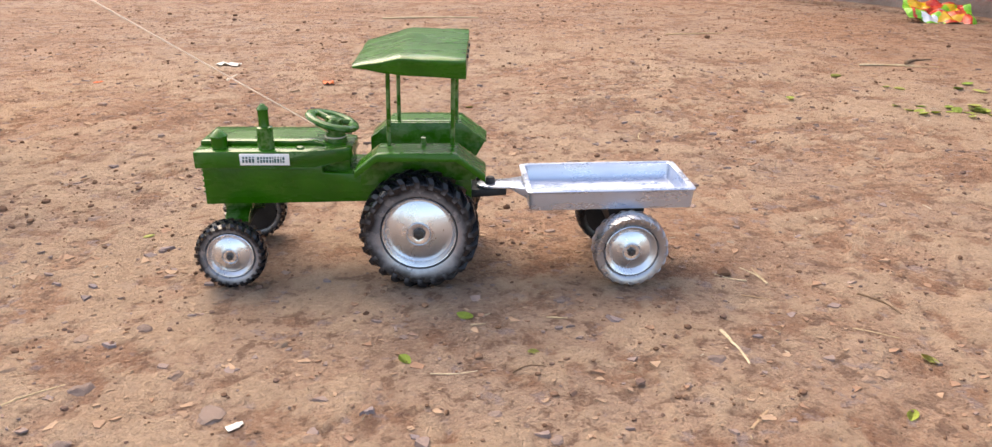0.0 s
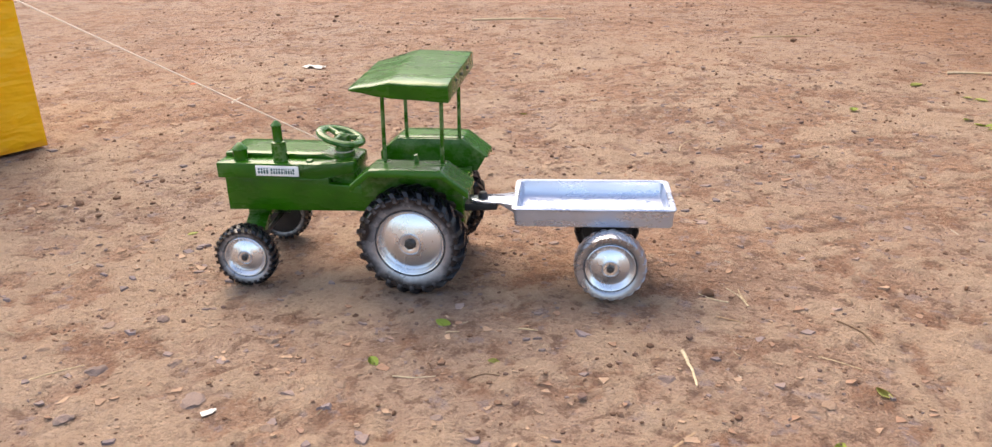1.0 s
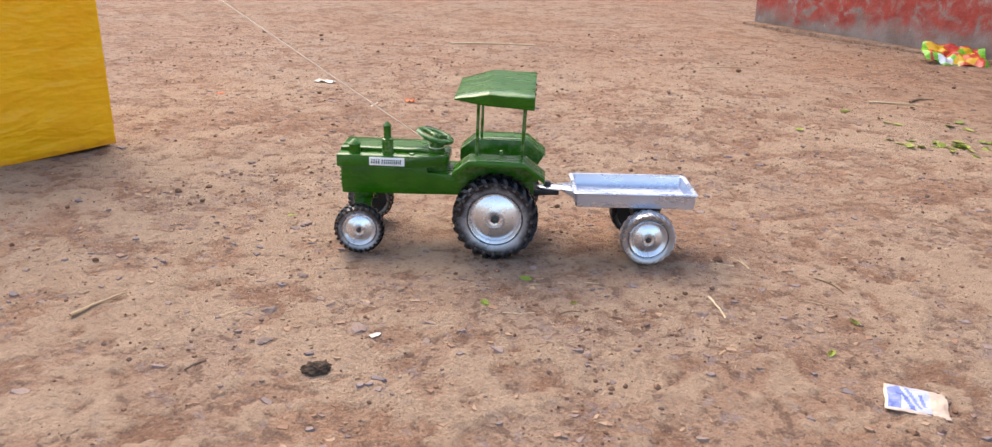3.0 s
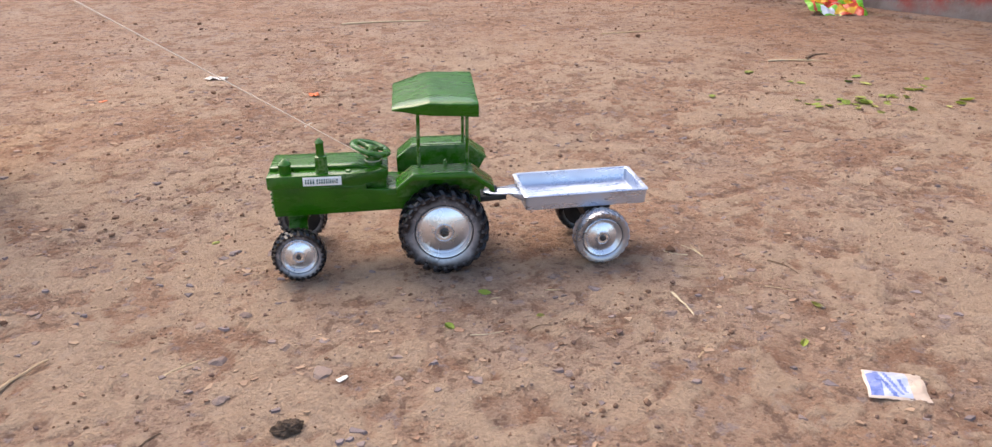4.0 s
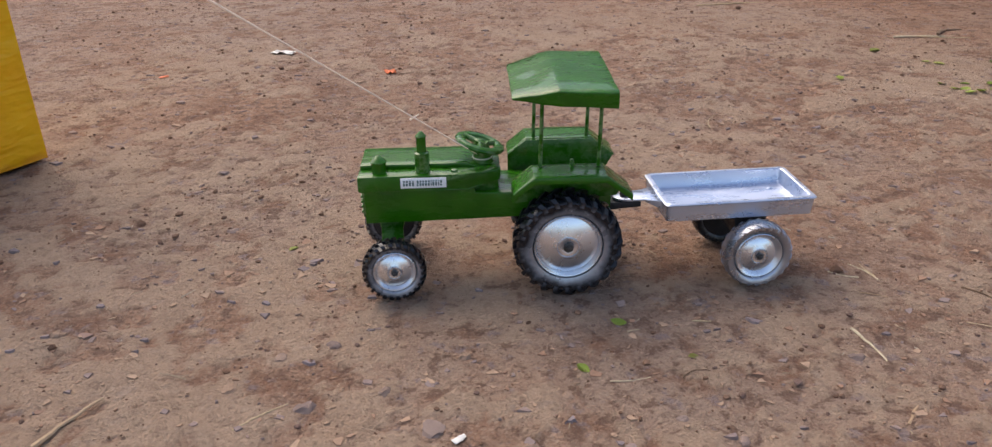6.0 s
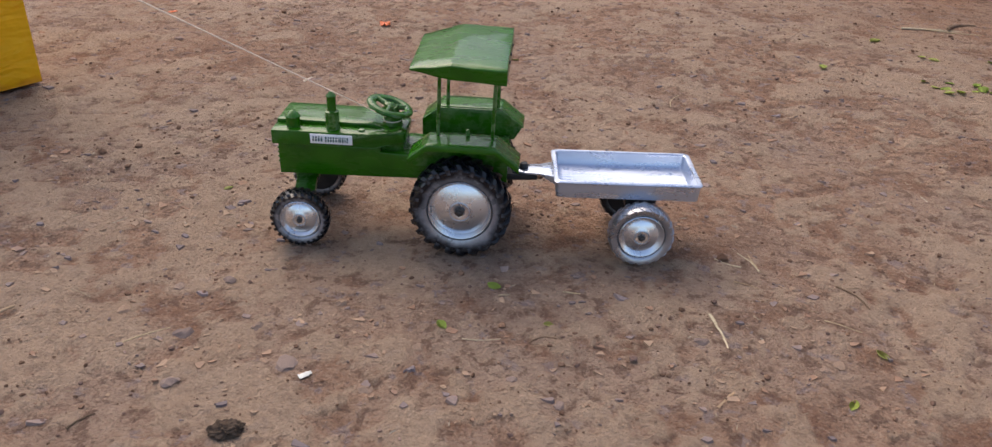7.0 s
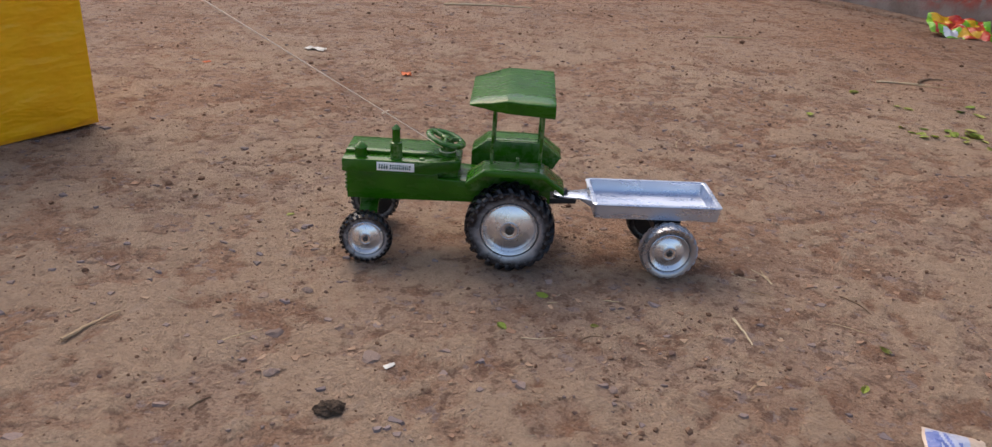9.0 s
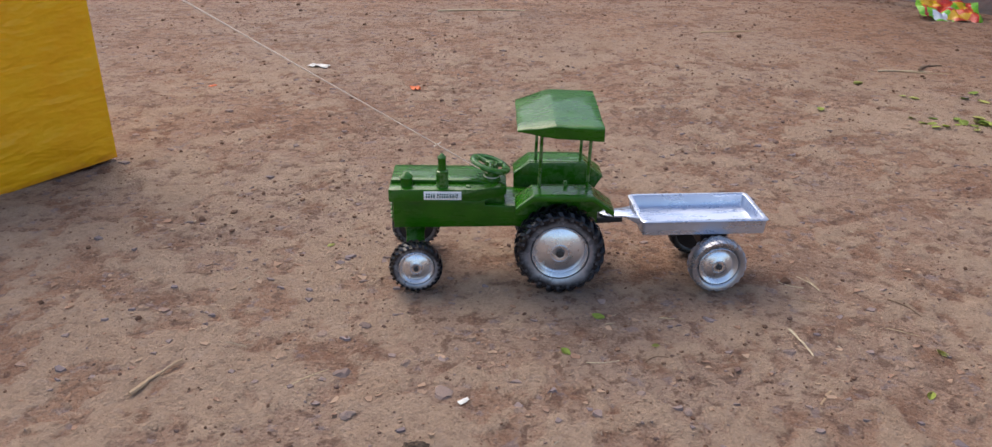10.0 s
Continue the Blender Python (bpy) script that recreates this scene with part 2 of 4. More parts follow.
SOIL = soil_material()
GREEN = green_paint()
RUBBER = tyre_material("worn_rubber", 0.08, 0.0368)
SMALL_RUBBER = tyre_material("small_worn_rubber", 0.09, 0.0230)
SILVERED = tyre_material("silvered_rubber", 0.45, 0.026)
TURNED = silver_material("turned_aluminium", 0.24, 5200)
TRAY = silver_material("silver_paint", 0.28, 0)
STEEL = plain("dark_steel", (0.10, 0.095, 0.09), 0.5, 0.7)
BLACK = plain("black_iron", (0.02, 0.02, 0.022), 0.55)
STICKER = plain("sticker_white", (0.90, 0.91, 0.90), 0.4, grain=60, other=(0.84, 0.85, 0.84))
INK = plain("ink_teal", (0.035, 0.13, 0.12), 0.5)
MARKER = plain("marker_black", (0.025, 0.02, 0.015), 0.6)
YELLOW = yellow_paper()
WALL = wall_plaster()
PLASTER = plain("grey_plaster", (0.34, 0.31, 0.27), 0.9, 0.0, 3, 0.01, (0.24, 0.21, 0.18), 0.2)
CORD = cord_material()
STRAW = litter_material("straw", ((0.52, 0.40, 0.24), (0.60, 0.50, 0.34), (0.40, 0.27, 0.16)), 0.7, False)
TWIG = litter_material("twig", ((0.16, 0.10, 0.06), (0.22, 0.15, 0.10), (0.12, 0.08, 0.05)), 0.85, False)
LEAF = litter_material("leaf", ((0.40, 0.47, 0.09), (0.53, 0.54, 0.16), (0.27, 0.37, 0.06)), 0.5, False)
STONE = litter_material("stone", ((0.32, 0.235, 0.195), (0.37, 0.25, 0.17), (0.24, 0.175, 0.15)), 0.85, False)
CLOD = litter_material("clod", ((0.16, 0.088, 0.055), (0.24, 0.140, 0.090), (0.19, 0.120, 0.095)))
FLAKE = litter_material("crust_flake", ((0.42, 0.285, 0.190), (0.34, 0.20, 0.13), (0.25, 0.190, 0.175)))
CHIP = litter_material("stone_chip", ((0.26, 0.205, 0.200), (0.31, 0.225, 0.190), (0.20, 0.155, 0.150)), 0.8)
DRY = litter_material("dry_bits", ((0.55, 0.44, 0.29), (0.42, 0.30, 0.18), (0.65, 0.57, 0.44)), 0.7)
PETAL = plain("orange_petal", (0.75, 0.14, 0.015), 0.5, grain=120)
SCRAP = plain("paper_white", (0.74, 0.72, 0.66), 0.7, grain=90)


# ---------------------------------------------------------------- building helpers
def mesh_of(name, bm, material, sharp=32):
    me = bpy.data.meshes.new(name)
    bmesh.ops.recalc_face_normals(bm, faces=bm.faces)
    bm.to_mesh(me)
    bm.free()
    me.materials.append(material)
    me.polygons.foreach_set("use_smooth", [True] * len(me.polygons))
    me.set_sharp_from_angle(angle=radians(sharp))
    return me


def part(name, bm, material, parent, label=""):
    """Links a bmesh as one mesh object under a thing or a part."""
    ob = new(name, mesh_of(name, bm, material))
    ob.parent = parent
    return tagged(ob, label)


def thing(name, label, category, m=None, group="", kind=""):
    ob = new(name)
    ob.empty_display_size = 0.02
    ob.matrix_basis = m or Matrix()
    return tagged(ob, label, category, group, kind)


def solid(name, bm, material, label, category, m=None, group="", kind=""):
    ob = new(name, mesh_of(name, bm, material))
    ob.matrix_basis = m or Matrix()
    return tagged(ob, label, category, group, kind)


def bevelled(bm, width, segments=2, angle=25):
    edges = [e for e in bm.edges if len(e.link_faces) == 2 and e.calc_face_angle() > radians(angle)]
    bmesh.ops.bevel(bm, geom=edges, offset=width, segments=segments, profile=0.5, affect="EDGES", clamp_overlap=True)
    return bm


def handmade(bm, amount=0.00045):
    """Uneven planes and edges, as cut and painted by hand."""
    edges = [e for e in bm.edges if e.calc_length() > 0.014]
    bmesh.ops.subdivide_edges(bm, edges=edges, cuts=5, use_grid_fill=True)
    for v in bm.verts:
        p = v.co.copy()
        v.co += Vector((noise.noise(p * 70), noise.noise(p * 70 + Vector((9, 2, 5))), noise.noise(p * 70 + Vector((3, 8, 1))))) * amount
        v.co += Vector((0, noise.noise(p * 190 + Vector((4, 4, 7))), noise.noise(p * 190))) * amount * 0.5
    return bm


def box(x0, x1, y0, y1, z0, z1, bevel=0.0, bm=None):
    made = bmesh.new()
    bmesh.ops.create_cube(made, size=1.0)
    for v in made.verts:
        v.co = Vector(((x0 + x1) / 2 + v.co.x * (x1 - x0), (y0 + y1) / 2 + v.co.y * (y1 - y0), (z0 + z1) / 2 + v.co.z * (z1 - z0)))
    if bevel:
        bevelled(made, bevel)
    return joined(bm, made)


def joined(bm, made):
    if bm is None:
        return made
    me = bpy.data.meshes.new("tmp")
    made.to_mesh(me)
    made.free()
    bm.from_mesh(me)
    bpy.data.meshes.remove(me)
    return bm


def prism(outline, y0, y1, bevel=0.0, bm=None):
    """An outline in x, z drawn out along y."""
    made = bmesh.new()
    near = [made.verts.new((x, y0, z)) for x, z in outline]
    far = [made.verts.new((x, y1, z)) for x, z in outline]
    made.faces.new(near), made.faces.new(far[::-1])
    n = len(outline)
    for i in range(n):
        made.faces.new((near[i], far[i], far[(i + 1) % n], near[(i + 1) % n]))
    bmesh.ops.recalc_face_normals(made, faces=made.faces)
    if bevel:
        bevelled(made, bevel)
    return joined(bm, made)


def lathe(profile, steps=48, bm=None, closed=False):
    """A profile of (radius, y) turned about the y axis."""
    made = bmesh.new()
    rings = []
    for r, y in profile:
        if r < 1e-6:
            rings.append([made.verts.new((0, y, 0))] * steps)
        else:
            rings.append([made.verts.new((r * math.cos(a), y, r * math.sin(a))) for a in (2 * math.pi * k / steps for k in range(steps))])
    pairs = list(zip(rings, rings[1:])) + ([(rings[-1], rings[0])] if closed else [])
    for a, b in pairs:
        for k in range(steps):
            corners = []
            for v in (a[k], b[k], b[(k + 1) % steps], a[(k + 1) % steps]):
                if v not in corners:
                    corners.append(v)
            if len(corners) > 2:
                made.faces.new(corners)
    bmesh.ops.recalc_face_normals(made, faces=made.faces)
    return joined(bm, made)


def turned(bm, m):
    bmesh.ops.transform(bm, matrix=m, verts=bm.verts)
    return bm


def rod(a, b, r0, r1=None, steps=12, bm=None):
    a, b = Vector(a), Vector(b)
    made = lathe([(0, 0), (r0, 0), (r0 if r1 is None else r1, (b - a).length), (0, (b - a).length)], steps)
    turned(made, Matrix.Translation(a) @ Vector((0, 1, 0)).rotation_difference(b - a).to_matrix().to_4x4())
    return joined(bm, made)


def ring(major, minor, steps=40, sides=10, flat=1.0):
    return lathe([(major + minor * math.cos(a), minor * flat * math.sin(a)) for a in (2 * math.pi * k / sides for k in range(sides))], steps, closed=True)


# ---------------------------------------------------------------- ground
def value_noise(x, y, size, seed):
    """Smooth noise from 0 to 1 on numpy arrays."""
    def lattice(i, j):
        h = (i * 374761393 + j * 668265263 + seed * 974634533) & 0xFFFFFFFF
        h = ((h ^ (h >> 13)) * 1274126177) & 0xFFFFFFFF
        return ((h ^ (h >> 16)) & 0xFFFF) / 65535.0
    u, v = x / size, y / size
    i, j = np.floor(u).astype(np.int64), np.floor(v).astype(np.int64)
    fu, fv = u - i, v - j
    fu, fv = fu * fu * (3 - 2 * fu), fv * fv * (3 - 2 * fv)
    top = lattice(i, j) * (1 - fu) + lattice(i + 1, j) * fu
    low = lattice(i, j + 1) * (1 - fu) + lattice(i + 1, j + 1) * fu
    return top * (1 - fv) + low * fv


def step(v, lo, hi):
    v = np.clip((v - lo) / (hi - lo), 0, 1)
    return v * v * (3 - 2 * v)


def crust_at(x, y):
    n = 0.45 * value_noise(x, y, 0.055, 3) + 0.35 * value_noise(x, y, 0.021, 4) + 0.20 * value_noise(x, y, 0.009, 5)
    wide = value_noise(x, y, 0.33, 6)
    return step(n + 0.25 * (wide - 0.5), 0.53, 0.56) * (1 - step(np.hypot(x, y - 0.15), 0.95, 1.7))


def ground_at(x, y):
    """The height of the earth, level where the toy stands."""
    x, y = np.asarray(x, float), np.asarray(y, float)
    calm = step(np.hypot(np.maximum(np.abs(x - 0.02) - 0.30, 0), np.maximum(np.abs(y) - 0.10, 0)), 0.0, 0.25)
    near = 1 - step(np.hypot(x, y), 2.5, 6.0)
    close = 1 - step(np.hypot(x, y - 0.15), 0.95, 1.7)
    wide = (value_noise(x, y, 0.45, 1) - 0.5) * 0.016 + (value_noise(x, y, 0.16, 2) - 0.5) * 0.007
    small = (value_noise(x, y, 0.035, 7) - 0.5) * 0.0042 + (value_noise(x, y, 0.013, 8) - 0.5) * 0.0026
    return near * (wide * calm + close * small * (0.35 + 0.65 * calm) + crust_at(x, y) * 0.0023 * (0.35 + 0.65 * calm) - 0.0008)


def spread(lo, hi, pitch, reach, growth):
    middle = list(np.arange(lo, hi, pitch))
    up, down, d = [middle[-1]], [middle[0]], pitch
    while up[-1] < reach:
        d *= growth
        up.append(up[-1] + d), down.append(down[-1] - d)
    return np.array(down[:0:-1] + middle + up[1:])


def grid_mesh(name, xs, ys, heights, material):
    nx, ny = len(xs), len(ys)
    X, Y = np.meshgrid(xs, ys)
    co = np.stack([X, Y, heights(X, Y)], -1).reshape(-1, 3)
    k = np.arange(nx * ny).reshape(ny, nx)
    quads = np.stack([k[:-1, :-1], k[:-1, 1:], k[1:, 1:], k[1:, :-1]], -1).reshape(-1, 4)
    me = bpy.data.meshes.new(name)
    me.vertices.add(len(co)), me.loops.add(quads.size), me.polygons.add(len(quads))
    me.vertices.foreach_set("co", co.ravel().astype(np.float32))
    me.loops.foreach_set("vertex_index", quads.ravel().astype(np.int32))
    me.polygons.foreach_set("loop_start", (np.arange(len(quads)) * 4).astype(np.int32))
    me.update(calc_edges=True)
    me.polygons.foreach_set("use_smooth", [True] * len(quads))
    me.materials.append(material)
    return me, X, Y


ground_mesh, GX, GY = grid_mesh("ground", spread(-0.95, 1.05, 0.0055, 420, 1.06), spread(-0.62, 0.95, 0.0055, 420, 1.06), ground_at, SOIL)
crust = ground_mesh.attributes.new("crust", "FLOAT", "POINT")
crust.data.foreach_set("value", crust_at(GX, GY).ravel().astype(np.float32))
tagged(new("ground", ground_mesh), "dry reddish-brown trodden earth with pale crust and grit", "ground", kind="structure")


# ---------------------------------------------------------------- wall
WALL_AT, WALL_TURN = (1.00, 2.72), -56
wall = solid("wall_east", box(0.0, 4.4, 0.0, 0.22, -0.05, 1.7, 0.006), WALL, "weathered wall with flaking red paint above a bare cement foot", "wall",
             pose(*WALL_AT, 0, 0, 0, WALL_TURN), kind="structure")
foot = solid("trim", prism([(0.0, -0.02), (4.4, -0.02), (4.4, 0.02), (0.0, 0.012)], -0.07, -0.003, 0.006), SOIL, "packed earth skirting at the foot of the wall", "trim",
             pose(*WALL_AT, 0, 0, 0, WALL_TURN), kind="structure")

# added out of view: hides the bright horizon from the glossy paint's reflections
solid("unseen_wall_north", box(-9.0, 9.0, 7.5, 7.74, -0.1, 3.2, 0.01), PLASTER, "plain grey unseen wall added to block the low sky from reflections", "wall", kind="structure")

# ---------------------------------------------------------------- toy tractor
tractor = thing("toy_tractor", "handmade wooden toy tractor in glossy green paint on bare earth", "toy tractor")

# body: lower block and platform
chassis = part("chassis", handmade(prism([(-0.223, 0.0755), (-0.05, 0.079), (-0.048, 0.062), (0.052, 0.062), (0.052, 0.108), (-0.10, 0.110), (-0.100, 0.1175), (-0.223, 0.1175)],
                                -0.0335, 0.0335, 0.0015)), GREEN, tractor)
def hood_block():
    """The hood, drawn in towards its rear end."""
    bm = prism([(-0.228, 0.1165), (-0.108, 0.1165), (-0.071, 0.1210), (-0.071, 0.1345), (-0.108, 0.1345), (-0.228, 0.1345)], -0.0405, 0.0405)
    for v in bm.verts:
        if v.co.x > -0.08:
            v.co.y *= 0.60
    return bevelled(bm, 0.0020, 2, 12)


hood = part("hood", handmade(hood_block(), 0.0006), GREEN, tractor)
part("hood_ridge", handmade(prism([(-0.2265, 0.1335), (-0.088, 0.1335), (-0.112, 0.1395), (-0.2265, 0.1395)], -0.017, 0.0385, 0.0015)), GREEN, tractor)
grille = part("grille", box(-0.2262, -0.2225, -0.024, 0.024, 0.080, 0.1145, 0.001), GREEN, tractor)
for k in range(5):
    part("grille_bar", box(-0.2285, -0.226, -0.021, 0.021, 0.084 + k * 0.006, 0.0865 + k * 0.006, 0.0006), GREEN, grille)

part("dash_block", box(-0.104, -0.0735, -0.0225, 0.0225, 0.1085, 0.1225, 0.001), GREEN, tractor)

# sticker with its line of writing as bars
sticker = part("sticker", box(-0.1810, -0.1310, -0.0414, -0.0403, 0.1207, 0.1325, 0.0002), STICKER, tractor, "white paper sticker with dark printed line")
at = -0.1782
for width in (0.0026, 0.0028, 0.0028, 0.0028, 0.0, 0.0027, 0.0024, 0.0024, 0.0027, 0.0024, 0.0014, 0.0025, 0.0025, 0.0016, 0.0026):
    if width:
        split = 0.1254 + 0.0012 * (round(at * 2000) % 3)
        part("printed_bar", box(at, at + width * 0.72, -0.0419, -0.0413, 0.1236, split), INK, sticker)
        part("printed_bar", box(at + width * 0.12, at + width * 0.82, -0.0419, -0.0413, split + 0.0010, 0.1296), INK, sticker)
    at += width + 0.00055 if width else 0.0016

for x, y, shape, label in ((-0.205, -0.024, [(0, 0.133), (0.0082, 0.133), (0.0082, 0.1455), (0.0092, 0.1460), (0.0092, 0.1470), (0.0022, 0.1535), (0, 0.1540)], "short green filter cap"),
                           (-0.157, -0.026, [(0, 0.133), (0.0082, 0.133), (0.0082, 0.1565), (0.0058, 0.1575), (0.0054, 0.1585), (0.0054, 0.1740), (0.0061, 0.1745), (0.0061, 0.1755), (0.0018, 0.1805), (0, 0.181)], "two-step green exhaust stack")):
    bm = turned(lathe(shape, 24), Matrix.Translation((x, y, 0)) @ Matrix.Rotation(radians(90), 4, "X"))
    part("exhaust_pipe" if len(shape) > 8 else "filter_cap", bm, GREEN, tractor, label)
part("rivet", turned(lathe([(0, 0), (0.0042, 0), (0.0036, 0.0022), (0, 0.0032)], 16), Matrix.Translation((-0.122, -0.028, 0.1342)) @ Matrix.Rotation(radians(90), 4, "X")), GREEN, tractor)

# steering wheel on its leaning column
lean = Matrix.Translation((-0.0930, 0.0, 0.1562)) @ Matrix.Rotation(radians(17), 4, "Y") @ Matrix.Rotation(radians(90), 4, "X")
steering = part("steering_wheel", turned(ring(0.0228, 0.0058, flat=0.62), lean), GREEN, tractor)
for k in range(3):
    a = radians(90 + 120 * k)
    part("spoke", turned(rod((0, 0.0005, 0), (0.0235 * math.cos(a), 0.0005, 0.0235 * math.sin(a)), 0.0036, 0.0030), lean), GREEN, steering)
part("steering_boss", turned(lathe([(0, -0.004), (0.0072, -0.004), (0.0072, 0.003), (0.005, 0.0045), (0, 0.005)], 20), lean), GREEN, steering)
part("steering_column", rod((-0.088, 0, 0.128), (-0.093, 0, 0.156), 0.0115, 0.0095, 20), GREEN, tractor)

# mudguards, inner panels, seat board and lever
GUARD = [(-0.060, 0.127), (-0.038, 0.1445), (0.039, 0.1445), (0.067, 0.123)]


def mudguard(side):
    under = [(x, z - 0.0032) for x, z in GUARD]
    bm = prism(GUARD + under[::-1], side * 0.0425, side * 0.081, 0.0009)
    lip = [(x, z - 0.0078) for x, z in GUARD]
    prism([(x, z - 0.0005) for x, z in GUARD] + lip[::-1], side * 0.0775, side * 0.0814, 0.0008, bm)
    guard = part("mudguard", handmade(bm), GREEN, tractor)
    part("inner_panel", prism([(-0.060, 0.100), (-0.060, 0.1265), (-0.0385, 0.1435), (0.0395, 0.1435), (0.0660, 0.1235), (0.0560, 0.1060)], side * 0.0395, side * 0.0430, 0.0007), GREEN, guard)
    return guard


mudguard(-1), mudguard(1)
part("seat_board", box(-0.034, 0.050, -0.0392, 0.0392, 0.1075, 0.1115, 0.001), GREEN, tractor)
part("lever", rod((0.006, -0.046, 0.143), (0.005, -0.047, 0.1515), 0.0028, 0.0022), GREEN, tractor, "small worn green lever")

# canopy on four posts
for x in (-0.029, 0.034):
    for y in (-0.0475, 0.0475):
        part("post", rod((x, y, 0.142), (x + 0.002, y * 0.98, 0.229), 0.0022), GREEN, tractor)


def canopy():
    bm = bmesh.new()
    half = ((-0.0595, 0.059, 0.2280, 0.2245), (-0.012, 0.0725, 0.2390, 0.2212), (0.049, 0.0735, 0.2365, 0.2180))
    rows = []
    for x, w, top, low in half:
        rows.append([bm.verts.new(p) for p in ((x, -w, low), (x, -w, top - 0.0015), (x, -w + 0.006, top), (x, w - 0.006, top), (x, w, top - 0.0015), (x, w, low))])
    for a, b in zip(rows, rows[1:]):
        for k in range(6):
            bm.faces.new((a[k], b[k], b[(k + 1) % 6], a[(k + 1) % 6]))
    bm.faces.new(rows[0]), bm.faces.new(rows[-1][::-1])
    bmesh.ops.recalc_face_normals(bm, faces=bm.faces)
    bevelled(bm, 0.0014, 2, 14)
    return turned(bm, Matrix.Translation((0, 0, 0.2355)) @ Matrix.Rotation(radians(2.6), 4, "X") @ Matrix.Translation((0, 0, -0.2355)))


roof = part("canopy", handmade(canopy(), 0.0007), GREEN, tractor, "glossy green canopy with a sloping brow")
for y in (-0.03, 0.0, 0.035):
    part("screw", turned(lathe([(0, 0), (0.0022, 0), (0.0016, 0.0016), (0, 0.002)], 12), Matrix.Translation((0.0485, y, 0.2285)) @ Matrix.Rotation(radians(-90), 4, "Z")), STEEL, roof)

# front axle
STEER = pose(-0.197, 0, 0, 0, 0, 4.5) @ pose(0.197, 0, 0)
axle = part("front_axle", turned(prism([(-0.211, 0.062), (-0.183, 0.062), (-0.183, 0.077), (-0.211, 0.077)], -0.014, 0.014, 0.001), STEER), GREEN, tractor)
for side in (-1, 1):
    bm = box(-0.0125, 0.0125, -0.030, 0.030, -0.004, 0.004, 0.001)
    turned(bm, STEER @ pose(-0.197, side * 0.034, 0.0525, side * -27, 0, 0))
    part("axle_arm", bm, GREEN, axle)
part("axle_pin", turned(rod((-0.197, -0.071, 0.0355), (-0.197, 0.068, 0.0355), 0.003), STEER), STEEL, tractor)
part("rear_axle", rod((0, -0.066, 0.06), (0, 0.066, 0.06), 0.006), STEEL, tractor)


def tyre_mesh(radius, rim, half, lug_height):
    """A rounded tyre without its lugs."""
    r = radius - lug_height
    wall = [(rim + 0.0014, 0.66), (rim + 0.0024, 0.80), (rim + (r - rim) * 0.30, 0.88), (rim + (r - rim) * 0.60, 0.97), (rim + (r - rim) * 0.80, 1.0), (r - 0.0018, 0.88), (r, 0.5)]
    prof = [(q, -half * w) for q, w in wall] + [(q, half * w) for q, w in wall[::-1]]
    return lathe(prof, 56, closed=True)


def lug_mesh(radius, rim, half, lug_height, lug_width, slant, side):
    """One slanting tread lug at the angle 0, on one half of the tread."""
    r = radius - lug_height
    low = rim + (r - rim) * 0.74
    bm = bmesh.new()
    vs = []
    for t, hr in ((0.02, radius), (0.80, radius - 0.0006), (1.03, low + (radius - low) * 0.45)):
        for rr in (hr, (r if t < 0.9 else low) - 0.002):
            for w in (-0.5, 0.5):
                b = slant * t + w * lug_width / radius
                vs.append(bm.verts.new((rr * math.cos(b), side * half * t, rr * math.sin(b))))
    for i in (0, 4):
        p = vs[i:i + 8]
        for f in ((0, 1, 5, 4), (2, 6, 7, 3), (0, 4, 6, 2), (1, 3, 7, 5)):
            bm.faces.new([p[n] for n in f])
    bm.faces.new((vs[0], vs[2], vs[3], vs[1])), bm.faces.new((vs[8], vs[9], vs[11], vs[10]))
    return bm


